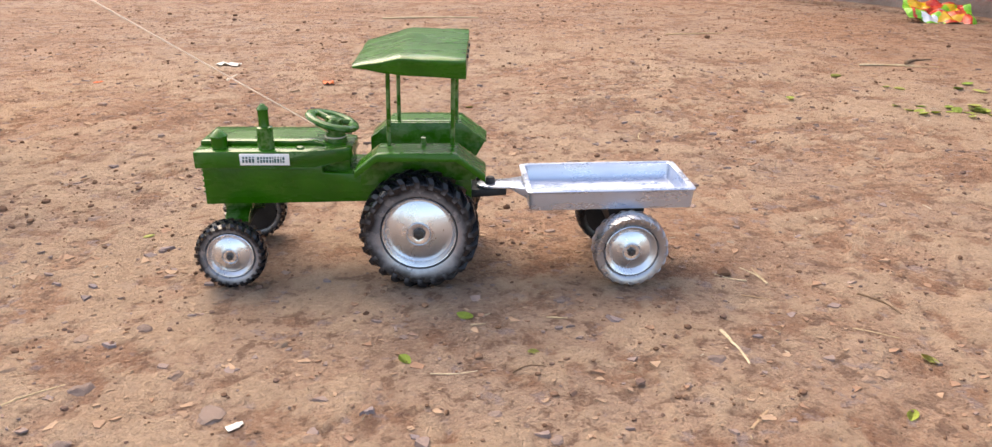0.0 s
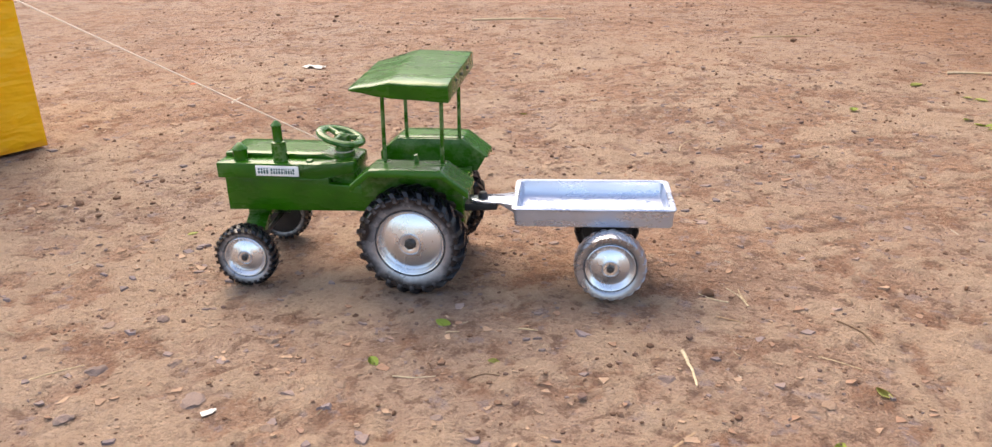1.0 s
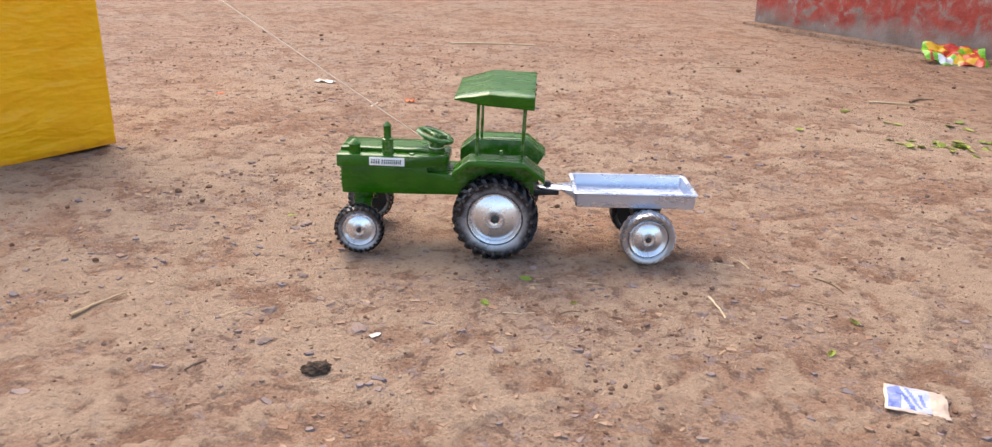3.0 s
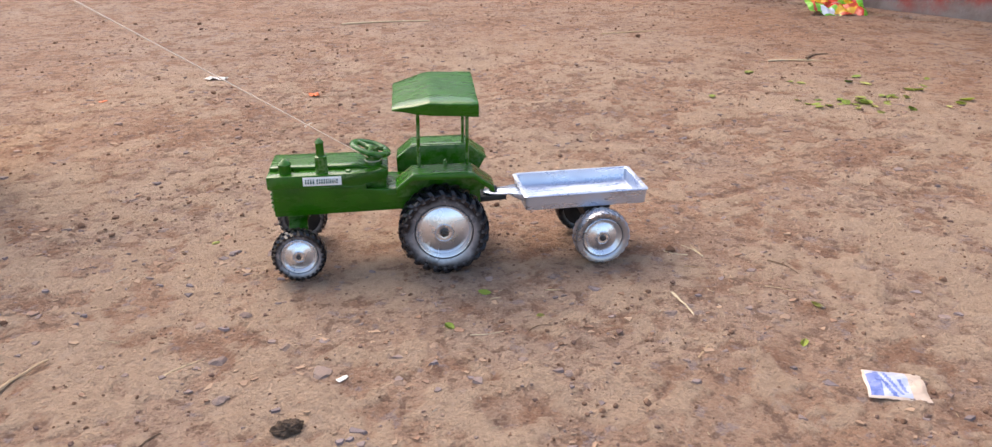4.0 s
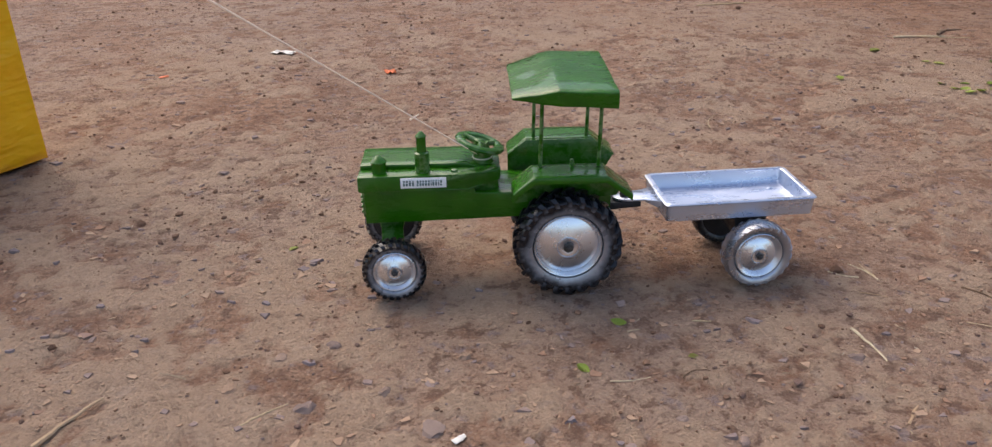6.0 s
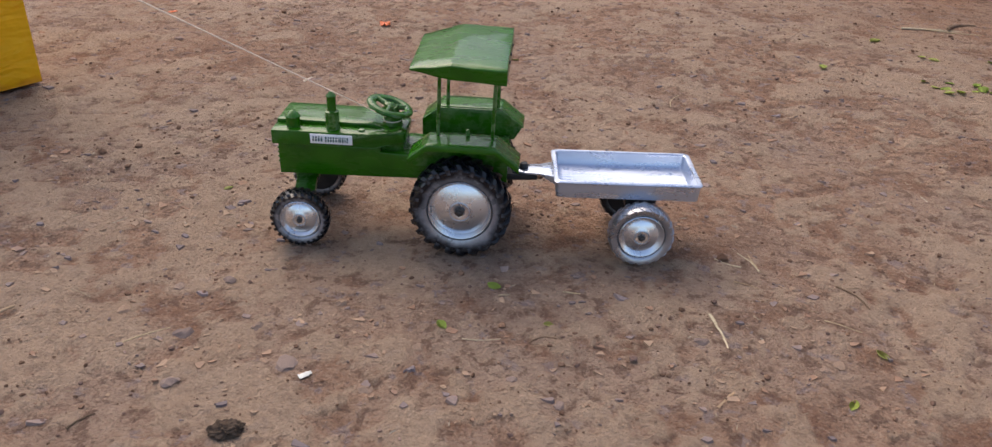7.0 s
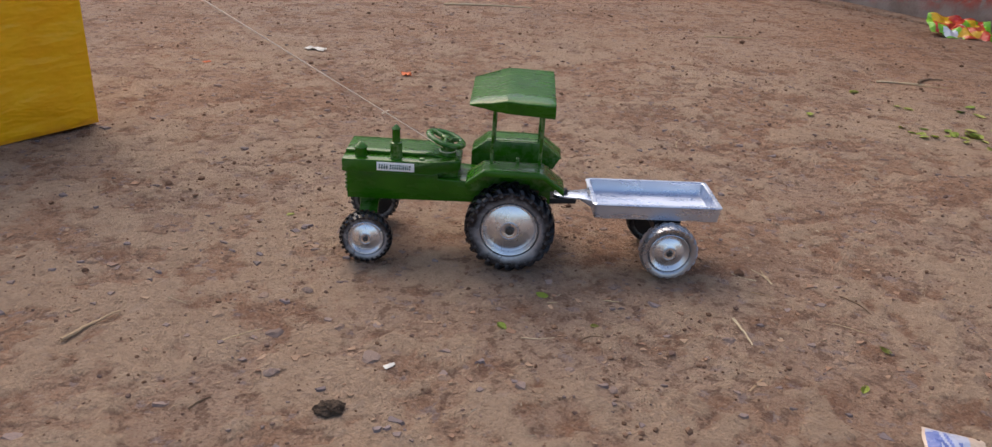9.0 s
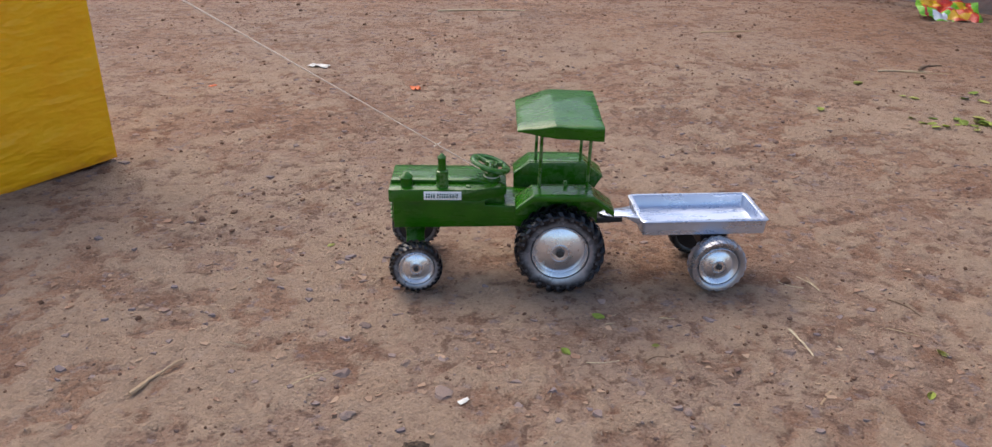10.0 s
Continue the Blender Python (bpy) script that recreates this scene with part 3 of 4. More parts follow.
def wheel(parent, name, x, y, z, radius, rim, half, lugs, lug_height, lug_width, slant, rubber, boss, dome, turn, side):
    """A turned aluminium disc with its tyre, boss ring and axle nut; side: +1 faces +y."""
    d = dome * rim
    crown = [(d * k, half * (0.46 + 0.42 * (1 - k ** 2.2))) for k in (0.985, 0.95, 0.88, 0.78, 0.66, 0.54)]
    level = half * (0.46 + 0.42 * (1 - (boss / d) ** 2.2))
    disc = [(0, -half * 0.50), (rim * 0.8, -half * 0.50), (rim, -half * 0.5), (rim + 0.0008, half * 0.74), (rim, half * 0.80), (rim - 0.0008, half * 0.78), (d + 0.0011, half * 0.44),
            (d + 0.0005, half * 0.38), (d - 0.0001, half * 0.38), *crown, (boss + 0.0014, level), (boss + 0.0007, level - 0.0016), (boss - 0.0002, level + 0.0006),
            (boss * 0.60, level + 0.0004), (boss * 0.55, level + 0.0001), (0, level + 0.0001)]
    ob = part(name, lathe(disc, 56), TURNED, parent, "turned aluminium wheel disc in a black lugged tyre" if rubber is not SILVERED else "turned aluminium wheel disc in a silver-smeared tyre")
    ob.matrix_basis = pose(x, y, z, 0, turn, 0) if side > 0 else pose(x, y, z, 0, turn, 180)
    part("wheel_back", lathe([(0, -half * 0.56), (rim * 1.02, -half * 0.56), (rim * 1.08, -half * 0.90), (rim * 0.9, -half * 0.97), (0, -half * 0.92)], 40), BLACK, ob, "black inner face of the wheel")
    part("tyre", tyre_mesh(radius, rim, half, lug_height), rubber, ob)
    for edge_side in (-1, 1):
        lug_data = mesh_of("lug", lug_mesh(radius, rim, half, lug_height, lug_width, slant, edge_side), rubber)
        for k in range(lugs):
            lug = new("lug", lug_data)
            lug.parent = ob
            lug.matrix_basis = Matrix.Rotation(-2 * math.pi * (k + (0.5 if edge_side > 0 else 0.0)) / lugs, 4, "Y")
    n = min(boss * 0.52, 0.0058)
    nut = lathe([(0, level - 0.0005), (n, level - 0.0005), (n, level + 0.0026), (n * 0.8, level + 0.0032), (n * 0.5, level + 0.0032), (n * 0.5, level + 0.0052), (n * 0.3, level + 0.0058), (0, level + 0.0058)], 6)
    part("axle_nut", nut, STEEL, ob)
    return ob


REAR = (0.0605, 0.0368, 0.0165, 24, 0.0042, 0.0052, 0.22, RUBBER, 0.0112, 0.90)
FRONT = (0.0358, 0.0230, 0.0105, 26, 0.0026, 0.0042, 0.12, SMALL_RUBBER, 0.0068, 0.80)
CART = (0.0388, 0.0262, 0.0115, 22, 0.0005, 0.0022, 0.30, SILVERED, 0.0080, 0.76)
wheel(tractor, "rear_wheel", 0, -0.062, 0.0600, *REAR, 20, -1)
wheel(tractor, "rear_wheel", 0, 0.062, 0.0600, *REAR, 75, 1)
for y, turn, side in ((-0.068, 10, -1), (0.064, 50, 1)):
    front = wheel(tractor, "front_wheel", -0.197, y, 0.0358, *FRONT, turn, side)
    front.matrix_basis = STEER @ front.matrix_basis
part("hitch_plate", prism([(0.046, 0.080), (0.088, 0.083), (0.088, 0.0893), (0.046, 0.0893)], -0.026, 0.004, 0.001), BLACK, tractor, "blackened drawbar plate")

# ---------------------------------------------------------------- toy trailer
trailer = thing("toy_trailer", "small silver-painted open toy trailer hitched behind the green tractor", "toy trailer", pose(0.071, -0.015, 0, 0, 0, 3.5))


def tray():
    """An open pan with a rolled rim and sloping sides."""
    bm = bmesh.new()
    x0, x1, w = 0.035, 0.2075, 0.0470

    def loop(inset, z, r):
        pts = []
        for cx, cy, a0 in ((x1 - inset - r, w - inset - r, 0), (x0 + inset + r, w - inset - r, 90), (x0 + inset + r, -w + inset + r, 180), (x1 - inset - r, -w + inset + r, 270)):
            for k in range(6):
                a = radians(a0 + 18 * k)
                pts.append(bm.verts.new((cx + r * math.cos(a), cy + r * math.sin(a), z)))
        return pts
    loops = [loop(0.0045, 0.0768, 0.004), loop(0.0028, 0.0778, 0.005), loop(0.0015, 0.0957, 0.005), loop(0.0, 0.0962, 0.006), loop(-0.0006, 0.0978, 0.006), loop(0.0008, 0.0990, 0.006),
             loop(0.0048, 0.0990, 0.005), loop(0.0058, 0.0980, 0.005), loop(0.0072, 0.0850, 0.004), loop(0.0088, 0.0825, 0.004), loop(0.0115, 0.0818, 0.003)]
    for a, b in zip(loops, loops[1:]):
        for k in range(24):
            bm.faces.new((a[k], a[(k + 1) % 24], b[(k + 1) % 24], b[k]))
    bm.faces.new(loops[0][::-1]), bm.faces.new(loops[-1])
    return bm


pan = part("tray", tray(), TRAY, trailer, "silver-painted shallow tray with a white rolled rim")
for x, y in ((0.183, 0.024), (0.054, 0.026)):
    part("bolt_head", turned(lathe([(0, 0), (0.0040, 0), (0.0034, 0.0007), (0.0022, 0.0007), (0.0018, 0.0013), (0, 0.0014)], 16), Matrix.Translation((x, y, 0.0818)) @ Matrix.Rotation(radians(90), 4, "X")), TRAY, pan)


def tongue():
    bm = bmesh.new()
    plan = ((-0.014, 0.003), (-0.010, 0.0085), (0.004, 0.0125), (0.020, 0.014), (0.040, 0.023))
    top = [bm.verts.new((x, s * y, 0.0930)) for s in (1, -1) for x, y in (plan if s > 0 else plan[::-1])]
    low = [bm.verts.new((v.co.x, v.co.y, 0.0900 if v.co.x < 0.03 else 0.0815)) for v in top]
    bm.faces.new(top), bm.faces.new(low[::-1])
    for k in range(len(top)):
        n = (k + 1) % len(top)
        bm.faces.new((top[k], low[k], low[n], top[n]))
    bmesh.ops.recalc_face_normals(bm, faces=bm.faces)
    return bevelled(bm, 0.0007, 2, 30)


part("tongue", tongue(), TRAY, trailer)
part("hitch_pin", turned(lathe([(0, 0.080), (0.0036, 0.080), (0.0036, 0.0925), (0.0055, 0.0928), (0.0058, 0.0965), (0.0040, 0.0998), (0, 0.1006)], 16), Matrix.Rotation(radians(90), 4, "X")), BLACK, trailer, "black hitch pin")
part("axle_block", prism([(0.127, 0.046), (0.153, 0.046), (0.161, 0.0775), (0.119, 0.0775)], -0.030, 0.030, 0.001), BLACK, trailer)
part("axle", rod((0.140, -0.058, 0.0385), (0.140, 0.058, 0.0385), 0.0035), STEEL, trailer)
part("axle_strap", box(0.134, 0.146, -0.046, 0.046, 0.034, 0.048, 0.001), BLACK, trailer)
wheel(trailer, "cart_wheel", 0.140, -0.0555, 0.0388, *CART, 35, -1)
far_wheel = wheel(trailer, "cart_wheel", 0.140, 0.0555, 0.0388, *CART[:7], SMALL_RUBBER, *CART[8:], 5, 1)

# ---------------------------------------------------------------- pull string
CORD_FROM, CORD_WAY = Vector((-0.092, 0.0, 0.1400)), Vector((-0.42, -0.726, 0.545)).normalized()
string = thing("pull_string", "thin pale cotton string tied to the steering column, pulled taut", "string")
bm = rod(CORD_FROM + CORD_WAY * 0.010, CORD_FROM + CORD_WAY * 1.9, 0.0007, 0.0007, 6)
part("cord", bm, CORD, string)
bm = turned(ring(0.0107, 0.0009, 24, 6), Matrix.Translation((-0.0905, 0, 0.1400)) @ Matrix.Rotation(radians(90), 4, "X"))
part("loop", bm, CORD, string)
knot_at = CORD_FROM + CORD_WAY * 0.155
bm = rod(knot_at - Vector((0.004, 0, 0.002)), knot_at + Vector((0.005, 0.001, 0.003)), 0.0011, 0.0004, 6)
part("knot", bm, CORD, string)

# ---------------------------------------------------------------- yellow house box
BOX_L, BOX_W, BOX_H = 0.575, 0.33, 0.52
house = thing("toy_house_box", "cardboard box wrapped in yellow paper and drawn on as a house", "box", pose(-0.975, 0.145, 0.0, 0, 0, 147))


def paper_box():
    """A box with slightly bulging, dented paper faces; its near corner is the origin."""
    bm = bmesh.new()
    bmesh.ops.create_cube(bm, size=1.0)
    for v in bm.verts:
        v.co = Vector((BOX_L * (v.co.x + 0.5), -BOX_W * (v.co.y + 0.5), BOX_H * (v.co.z + 0.5)))
    bmesh.ops.subdivide_edges(bm, edges=bm.edges, cuts=14, use_grid_fill=True)
    for v in bm.verts:
        p = v.co.copy()
        inside = [min(p.x, BOX_L - p.x), min(-p.y, BOX_W + p.y), min(p.z, BOX_H - p.z)]
        d = noise.noise(p * 9) * 0.0035 + noise.noise(p * 24) * 0.0015
        ease = min(1.0, sorted(inside)[1] / 0.05)
        axis_ = inside.index(min(inside))
        push = [0, 0, 0]
        push[axis_] = d * ease
        v.co += Vector(push)
    return bm


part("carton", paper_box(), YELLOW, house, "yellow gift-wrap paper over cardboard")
part("paper_seam", box(-0.0015, 0.012, -0.0016, 0.0030, 0.002, BOX_H - 0.002, 0.0006), YELLOW, house)
FACE = 0.0048


def line(x0, z0, x1, z1, width, parent, name="drawn_line"):
    """A marker stroke on the long face."""
    d = Vector((x1 - x0, 0, z1 - z0))
    bm = box(0, d.length, 0.0, 0.0012, -width / 2, width / 2)
    turned(bm, Matrix.Translation((x0, FACE - 0.0008, z0)) @ Matrix.Rotation(-math.atan2(d.z, d.x), 4, "Y"))
    return part(name, bm, MARKER, parent)


def drawn(name, x0, x1, z0, z1, ups, acrosses, width):
    bm = box(x0, x1, FACE - 0.003, FACE - 0.0004, z0, z1)
    pane = part(name, bm, YELLOW, house)
    for k in range(ups + 1):
        x = x0 + (x1 - x0) * k / ups
        line(x, z0, x + 0.001, z1, width, pane)
    for z in acrosses:
        line(x0, z, x1, z - 0.002, width * 1.3, pane)
    return pane


drawn("drawn_door", 0.252, 0.348, 0.004, 0.172, 2, (0.045, 0.088, 0.130, 0.171), 0.0022)
for x0 in (0.052, 0.500):
    pane = drawn("drawn_window", x0, x0 + 0.058, 0.245, 0.325, 4, (0.252, 0.312, 0.324), 0.0016)
    for k in range(5):
        line(x0 + 0.0116 * k, 0.238 + 0.003 * math.sin(k * 2.1), x0 + 0.0116 * (k + 1), 0.238 + 0.003 * math.sin((k + 1) * 2.1), 0.002, pane)


def written(text, x, z, size):
    data = bpy.data.curves.new("lettering", "FONT")
    data.body, data.size, data.extrude, data.offset = text, size, 0.0005, 0.0003
    source = new("lettering", data)
    me = bpy.data.meshes.new_from_object(source.evaluated_get(bpy.context.evaluated_depsgraph_get()))
    bpy.data.objects.remove(source)
    me.name = "lettering"
    me.materials.append(MARKER)
    ob = new("lettering", me)
    ob.parent = house
    ob.matrix_basis = Matrix.Translation((x, FACE, z)) @ Matrix.Rotation(radians(180), 4, "Z") @ Matrix.Rotation(radians(90), 4, "X")
    return ob


for a, b in (((0.075, 0.128), (0.071, 0.116)), ((0.071, 0.116), (0.066, 0.124)), ((0.066, 0.124), (0.061, 0.114)), ((0.061, 0.114), (0.057, 0.127))):
    line(*a, *b, 0.0018, house, "drawn_mark")
written("WEL", 0.400, 0.118, 0.018)
written("COME", 0.236, 0.105, 0.016)

# ---------------------------------------------------------------- litter
def on_ground(x, y, lift=0.0):
    return float(ground_at(x, y)) + lift


def crumpled(nx, ny, w, d, lift, seed, rough=0.3, fields=()):
    """A creased sheet with thickness. fields: (x0, x1, y0, y1, skew, slot) printed areas in parts of its width and depth."""
    rng = random.Random(seed)
    bm = bmesh.new()
    k = Vector((rng.random() * 50, rng.random() * 50, 0))
    grid = []
    for j in range(ny + 1):
        for i in range(nx + 1):
            p = Vector((w * (i / nx - 0.5), d * (j / ny - 0.5), 0))
            h = abs(noise.noise(p * (3.2 / w) + k)) * lift + noise.noise(p * (9 / w) + k) * lift * rough + abs(noise.noise(p * (17 / w) - k)) * lift * rough * 0.5
            grid.append((p.x + noise.noise(p * (4 / w) - k) * w * 0.06, p.y + noise.noise(p * (4 / w) + k * 2) * d * 0.08, max(h, 0.0) + 0.0008))
    for z in (0.0, 0.0007):
        vs = [bm.verts.new((x, y, h + z)) for x, y, h in grid]
        for j in range(ny):
            for i in range(nx):
                a = j * (nx + 1) + i
                face = bm.faces.new((vs[a], vs[a + 1], vs[a + nx + 2], vs[a + nx + 1]))
                u, v = (i + 0.5) / nx, (j + 0.5) / ny
                for x0, x1, y0, y1, skew, slot in fields:
                    if x0 <= u + skew * (v - 0.5) <= x1 and y0 <= v <= y1:
                        face.material_index = slot
    return bm


def foil_sheet(bm, materials, parent):
    ob = part("foil", bm, materials[0], parent)
    for extra in materials[1:]:
        ob.data.materials.append(extra)
    return ob


def pillow(nx, ny, w, d, puff, seed, fields):
    """A sealed foil pouch: a puffed, dented top over a flat base, crimped along its edges."""
    rng = random.Random(seed)
    k = Vector((rng.random() * 50, rng.random() * 50, 0))
    bm = bmesh.new()
    sheets = []
    for top in (0, 1):
        vs = []
        for j in range(ny + 1):
            for i in range(nx + 1):
                u, v = 2 * i / nx - 1, 2 * j / ny - 1
                p = Vector((w * u / 2, d * v / 2, 0))
                swell = (1 - u ** 4) * (1 - v ** 4)
                z = 0.0035 + noise.noise(p * (5 / w) - k) * 0.0008
                if top:
                    z += swell * puff * (0.75 + 0.5 * noise.noise(p * (4 / w) + k)) + noise.noise(p * (16 / w) + k) * 0.0006
                else:
                    z -= swell * 0.009
                vs.append(bm.verts.new((p.x * (1 + 0.02 * math.sin(5 * v)), p.y * (1 + 0.02 * math.sin(4 * u)), z)))
        sheets.append(vs)
        for j in range(ny):
            for i in range(nx):
                a = j * (nx + 1) + i
                order = (a, a + 1, a + nx + 2, a + nx + 1)
                face = bm.faces.new([vs[n] for n in (order if top else order[::-1])])
                u, v = (i + 0.5) / nx, (j + 0.5) / ny
                for x0, x1, y0, y1, skew, slot in fields:
                    if x0 <= u + skew * (v - 0.5) <= x1 and y0 <= v <= y1:
                        face.material_index = slot
    rim = [i for i in range(nx + 1)] + [j * (nx + 1) + nx for j in range(1, ny + 1)] + [ny * (nx + 1) + i for i in range(nx - 1, -1, -1)] + [j * (nx + 1) for j in range(ny - 1, 0, -1)]
    for a, b in zip(rim, rim[1:] + rim[:1]):
        for v in (a, b):
            sheets[0][v].co.z = min(sheets[0][v].co.z, sheets[1][v].co.z - 0.0006)
        bm.faces.new((sheets[0][a], sheets[0][b], sheets[1][b], sheets[1][a]))
    bmesh.ops.recalc_face_normals(bm, faces=bm.faces)
    return bm


sachet_at = (0.455, -0.395)
sachet = thing("sachet", "crumpled blue and cream foil sachet lying flat on earth", "wrapper", pose(*sachet_at, on_ground(*sachet_at), 0, 0, -18))
CREAM = printed_foil("foil_cream", (0.62, 0.50, 0.40), (0.55, 0.42, 0.32))
BLUE = printed_foil("foil_blue", (0.11, 0.16, 0.42), (0.20, 0.25, 0.48))
PALE = printed_foil("foil_pale", (0.40, 0.45, 0.60), (0.46, 0.49, 0.60))
foil_sheet(pillow(44, 36, 0.060, 0.051, 0.0055, 4, ((0.04, 0.70, 0.06, 0.94, 0.0, 2), (0.04, 0.24, 0.06, 0.80, 0.0, 1), (0.26, 0.34, 0.06, 0.90, 0.3, 1), (0.40, 0.46, 0.10, 0.84, 0.3, 1),
                                                    (0.54, 0.60, 0.20, 0.60, 0.2, 1))),
           (CREAM, BLUE, PALE), sachet)

packet_at = (1.46, 1.78)
packet = thing("snack_packet", "crumpled red, green and yellow foil snack packet on the ground", "wrapper", pose(*packet_at, on_ground(*packet_at, 0.020), 26, 4, -10))
RED = printed_foil("foil_red", (0.50, 0.035, 0.03), (0.58, 0.09, 0.03))
LIME = printed_foil("foil_green", (0.16, 0.46, 0.03), (0.24, 0.54, 0.05))
GOLD = printed_foil("foil_yellow", (0.68, 0.45, 0.02), (0.64, 0.32, 0.02))
WHITE = printed_foil("foil_white", (0.66, 0.68, 0.74), (0.52, 0.57, 0.68))
foil_sheet(crumpled(60, 40, 0.20, 0.12, 0.034, 9, 0.14, ((0.0, 0.08, 0.0, 1.0, 0.0, 1), (0.92, 1.0, 0.0, 1.0, 0.0, 1), (0.12, 0.44, 0.64, 0.98, 0.2, 2), (0.10, 0.48, 0.0, 0.42, 0.1, 1), (0.16, 0.42, 0.05, 0.36, 0.1, 3),
                                                       (0.52, 0.74, 0.60, 0.96, -0.2, 1), (0.58, 0.88, 0.10, 0.40, -0.4, 2), (0.50, 0.58, 0.40, 0.60, 0.3, 3), (0.76, 0.90, 0.70, 0.95, 0.3, 2))),
           (RED, LIME, GOLD, WHITE), packet)


def stalk(length, radius, bend, seed):
    """A split, slightly bent dry stalk lying along x."""
    rng = random.Random(seed)
    bm = bmesh.new()
    rings, n = [], 8
    for k in range(n + 1):
        t = k / n
        x, y = length * (t - 0.5), bend * math.sin(math.pi * t) * length + rng.uniform(-1, 1) * radius * 0.4
        r = radius * (1.0 - 0.45 * t) * rng.uniform(0.85, 1.1)
        rings.append([bm.verts.new((x, y + r * 1.2 * math.cos(a), radius * 0.9 + r * math.sin(a) * 0.8)) for a in (2 * math.pi * i / 6 for i in range(6))])
    for a, b in zip(rings, rings[1:]):
        for i in range(6):
            bm.faces.new((a[i], a[(i + 1) % 6], b[(i + 1) % 6], b[i]))
    bm.faces.new(rings[0]), bm.faces.new(rings[-1][::-1])
    return bm


STALKS = ((0.325, -0.050, 0.034, 0.0010, 150, 0.10), (0.350, -0.046, 0.044, 0.0010, 115, -0.08), (0.356, -0.044, 0.030, 0.0008, 100, 0.04), (0.338, -0.100, 0.030, 0.0009, -25, 0.05),
          (0.430, -0.165, 0.040, 0.0008, -28, 0.02), (0.291, -0.193, 0.060, 0.0016, -80, 0.02), (0.286, -0.300, 0.050, 0.0016, 48, 0.04), (0.041, -0.238, 0.040, 0.0008, 6, -0.06),
          (-0.300, -0.272, 0.055, 0.0010, 40, 0.03), (-0.470, -0.272, 0.075, 0.0026, 62, 0.02), (0.060, -0.155, 0.014, 0.0012, 10, 0.05), (0.135, -0.140, 0.020, 0.0012, -8, 0.02),
          (0.700, 1.560, 0.260, 0.0024, 4, 0.03), (1.020, 1.090, 0.170, 0.0030, -6, 0.05), (1.050, 1.080, 0.120, 0.0020, -14, -0.05), (1.520, 1.720, 0.20, 0.0030, -10, 0.03),
          (-0.120, 1.820, 0.30, 0.0040, 3, 0.05), (-0.310, 0.640, 0.060, 0.0010, 20, 0.05), (0.330, 0.520, 0.070, 0.0008, 70, 0.10), (0.560, 0.260, 0.045, 0.0009, -30, 0.04))
for n, (x, y, length, radius, turn, bend) in enumerate(STALKS):
    thick = radius > 0.0022
    solid("straw", stalk(length, radius, bend, n), STRAW, "thick pale dry straw stalk lying on the earth" if thick else "thin pale dry straw on the earth", "straw",
          pose(x, y, on_ground(x, y, -radius * 0.3), 0, 0, turn), "straws on the earth")
TWIGS = ((0.457, -0.109, 0.050, 0.0012, -60, 0.12), (-0.300, -0.395, 0.026, 0.0014, 55, 0.10), (1.080, 1.110, 0.090, 0.0050, 30, 0.20), (0.105, -0.235, 0.030, 0.0009, 20, 0.2))
for n, (x, y, length, radius, turn, bend) in enumerate(TWIGS):
    solid("twig", stalk(length, radius, bend, 60 + n), TWIG, "dark crooked dry twig on the earth", "twig", pose(x, y, on_ground(x, y, -radius * 0.3), 0, 0, turn), "twigs on the earth")


def stone_mesh(seed, flat=0.6):
    rng = random.Random(seed)
    bm = bmesh.new()
    bmesh.ops.create_icosphere(bm, subdivisions=3, radius=1.0)
    k = Vector((rng.random() * 90, rng.random() * 90, rng.random() * 90))
    cuts = [(Vector((rng.gauss(0, 1), rng.gauss(0, 1), rng.gauss(0, 1))).normalized(), rng.uniform(0.55, 0.85)) for _ in range(9)]
    for v in bm.verts:
        for normal, far in cuts:
            over = v.co.dot(normal) - far
            if over > 0:
                v.co -= normal * over
        v.co += v.co.normalized() * (noise.noise(v.co * 2.2 + k) * 0.26 + noise.noise(v.co * 6 + k) * 0.12)
        v.co.z *= flat
    return mesh_of("stone", bm, STONE, 24)


stone_meshes = [stone_mesh(n, 0.46 + 0.08 * (n % 4)) for n in range(7)]
STONES = ((-0.145, -0.300, 0.0130), (-0.168, -0.297, 0.0075), (-0.190, -0.245, 0.0070), (-0.115, -0.190, 0.0075), (-0.098, -0.168, 0.0070), (-0.250, -0.164, 0.0090), (-0.245, -0.335, 0.0100),
          (-0.300, -0.180, 0.0080), (-0.340, -0.230, 0.0085), (-0.262, -0.262, 0.0120), (-0.539, -0.131, 0.0090), (-0.490, -0.114, 0.0080), (0.392, -0.100, 0.0060), (0.378, -0.093, 0.0055),
          (0.405, -0.236, 0.0080), (0.388, -0.244, 0.0075), (0.270, -0.215, 0.0095), (0.235, -0.260, 0.0040), (-0.020, -0.262, 0.0075), (0.120, -0.330, 0.0070), (-0.060, -0.330, 0.0085),
          (0.075, -0.300, 0.0060), (-0.420, 0.120, 0.0085), (-0.300, 0.300, 0.0080), (0.420, 0.140, 0.0075), (0.640, 0.300, 0.0095), (0.250, 0.450, 0.0080), (-0.600, 0.640, 0.0110))
for n, (x, y, size) in enumerate(STONES):
    ob = new("stone", stone_meshes[n % 7])
    ob.matrix_basis = pose(x, y, on_ground(x, y, -size * 0.16), 0, 0, 47 * n) @ Matrix.Scale(size, 4)
    tagged(ob, "grey-brown angular stone half sunk in the earth", "stone", "stones in the earth")


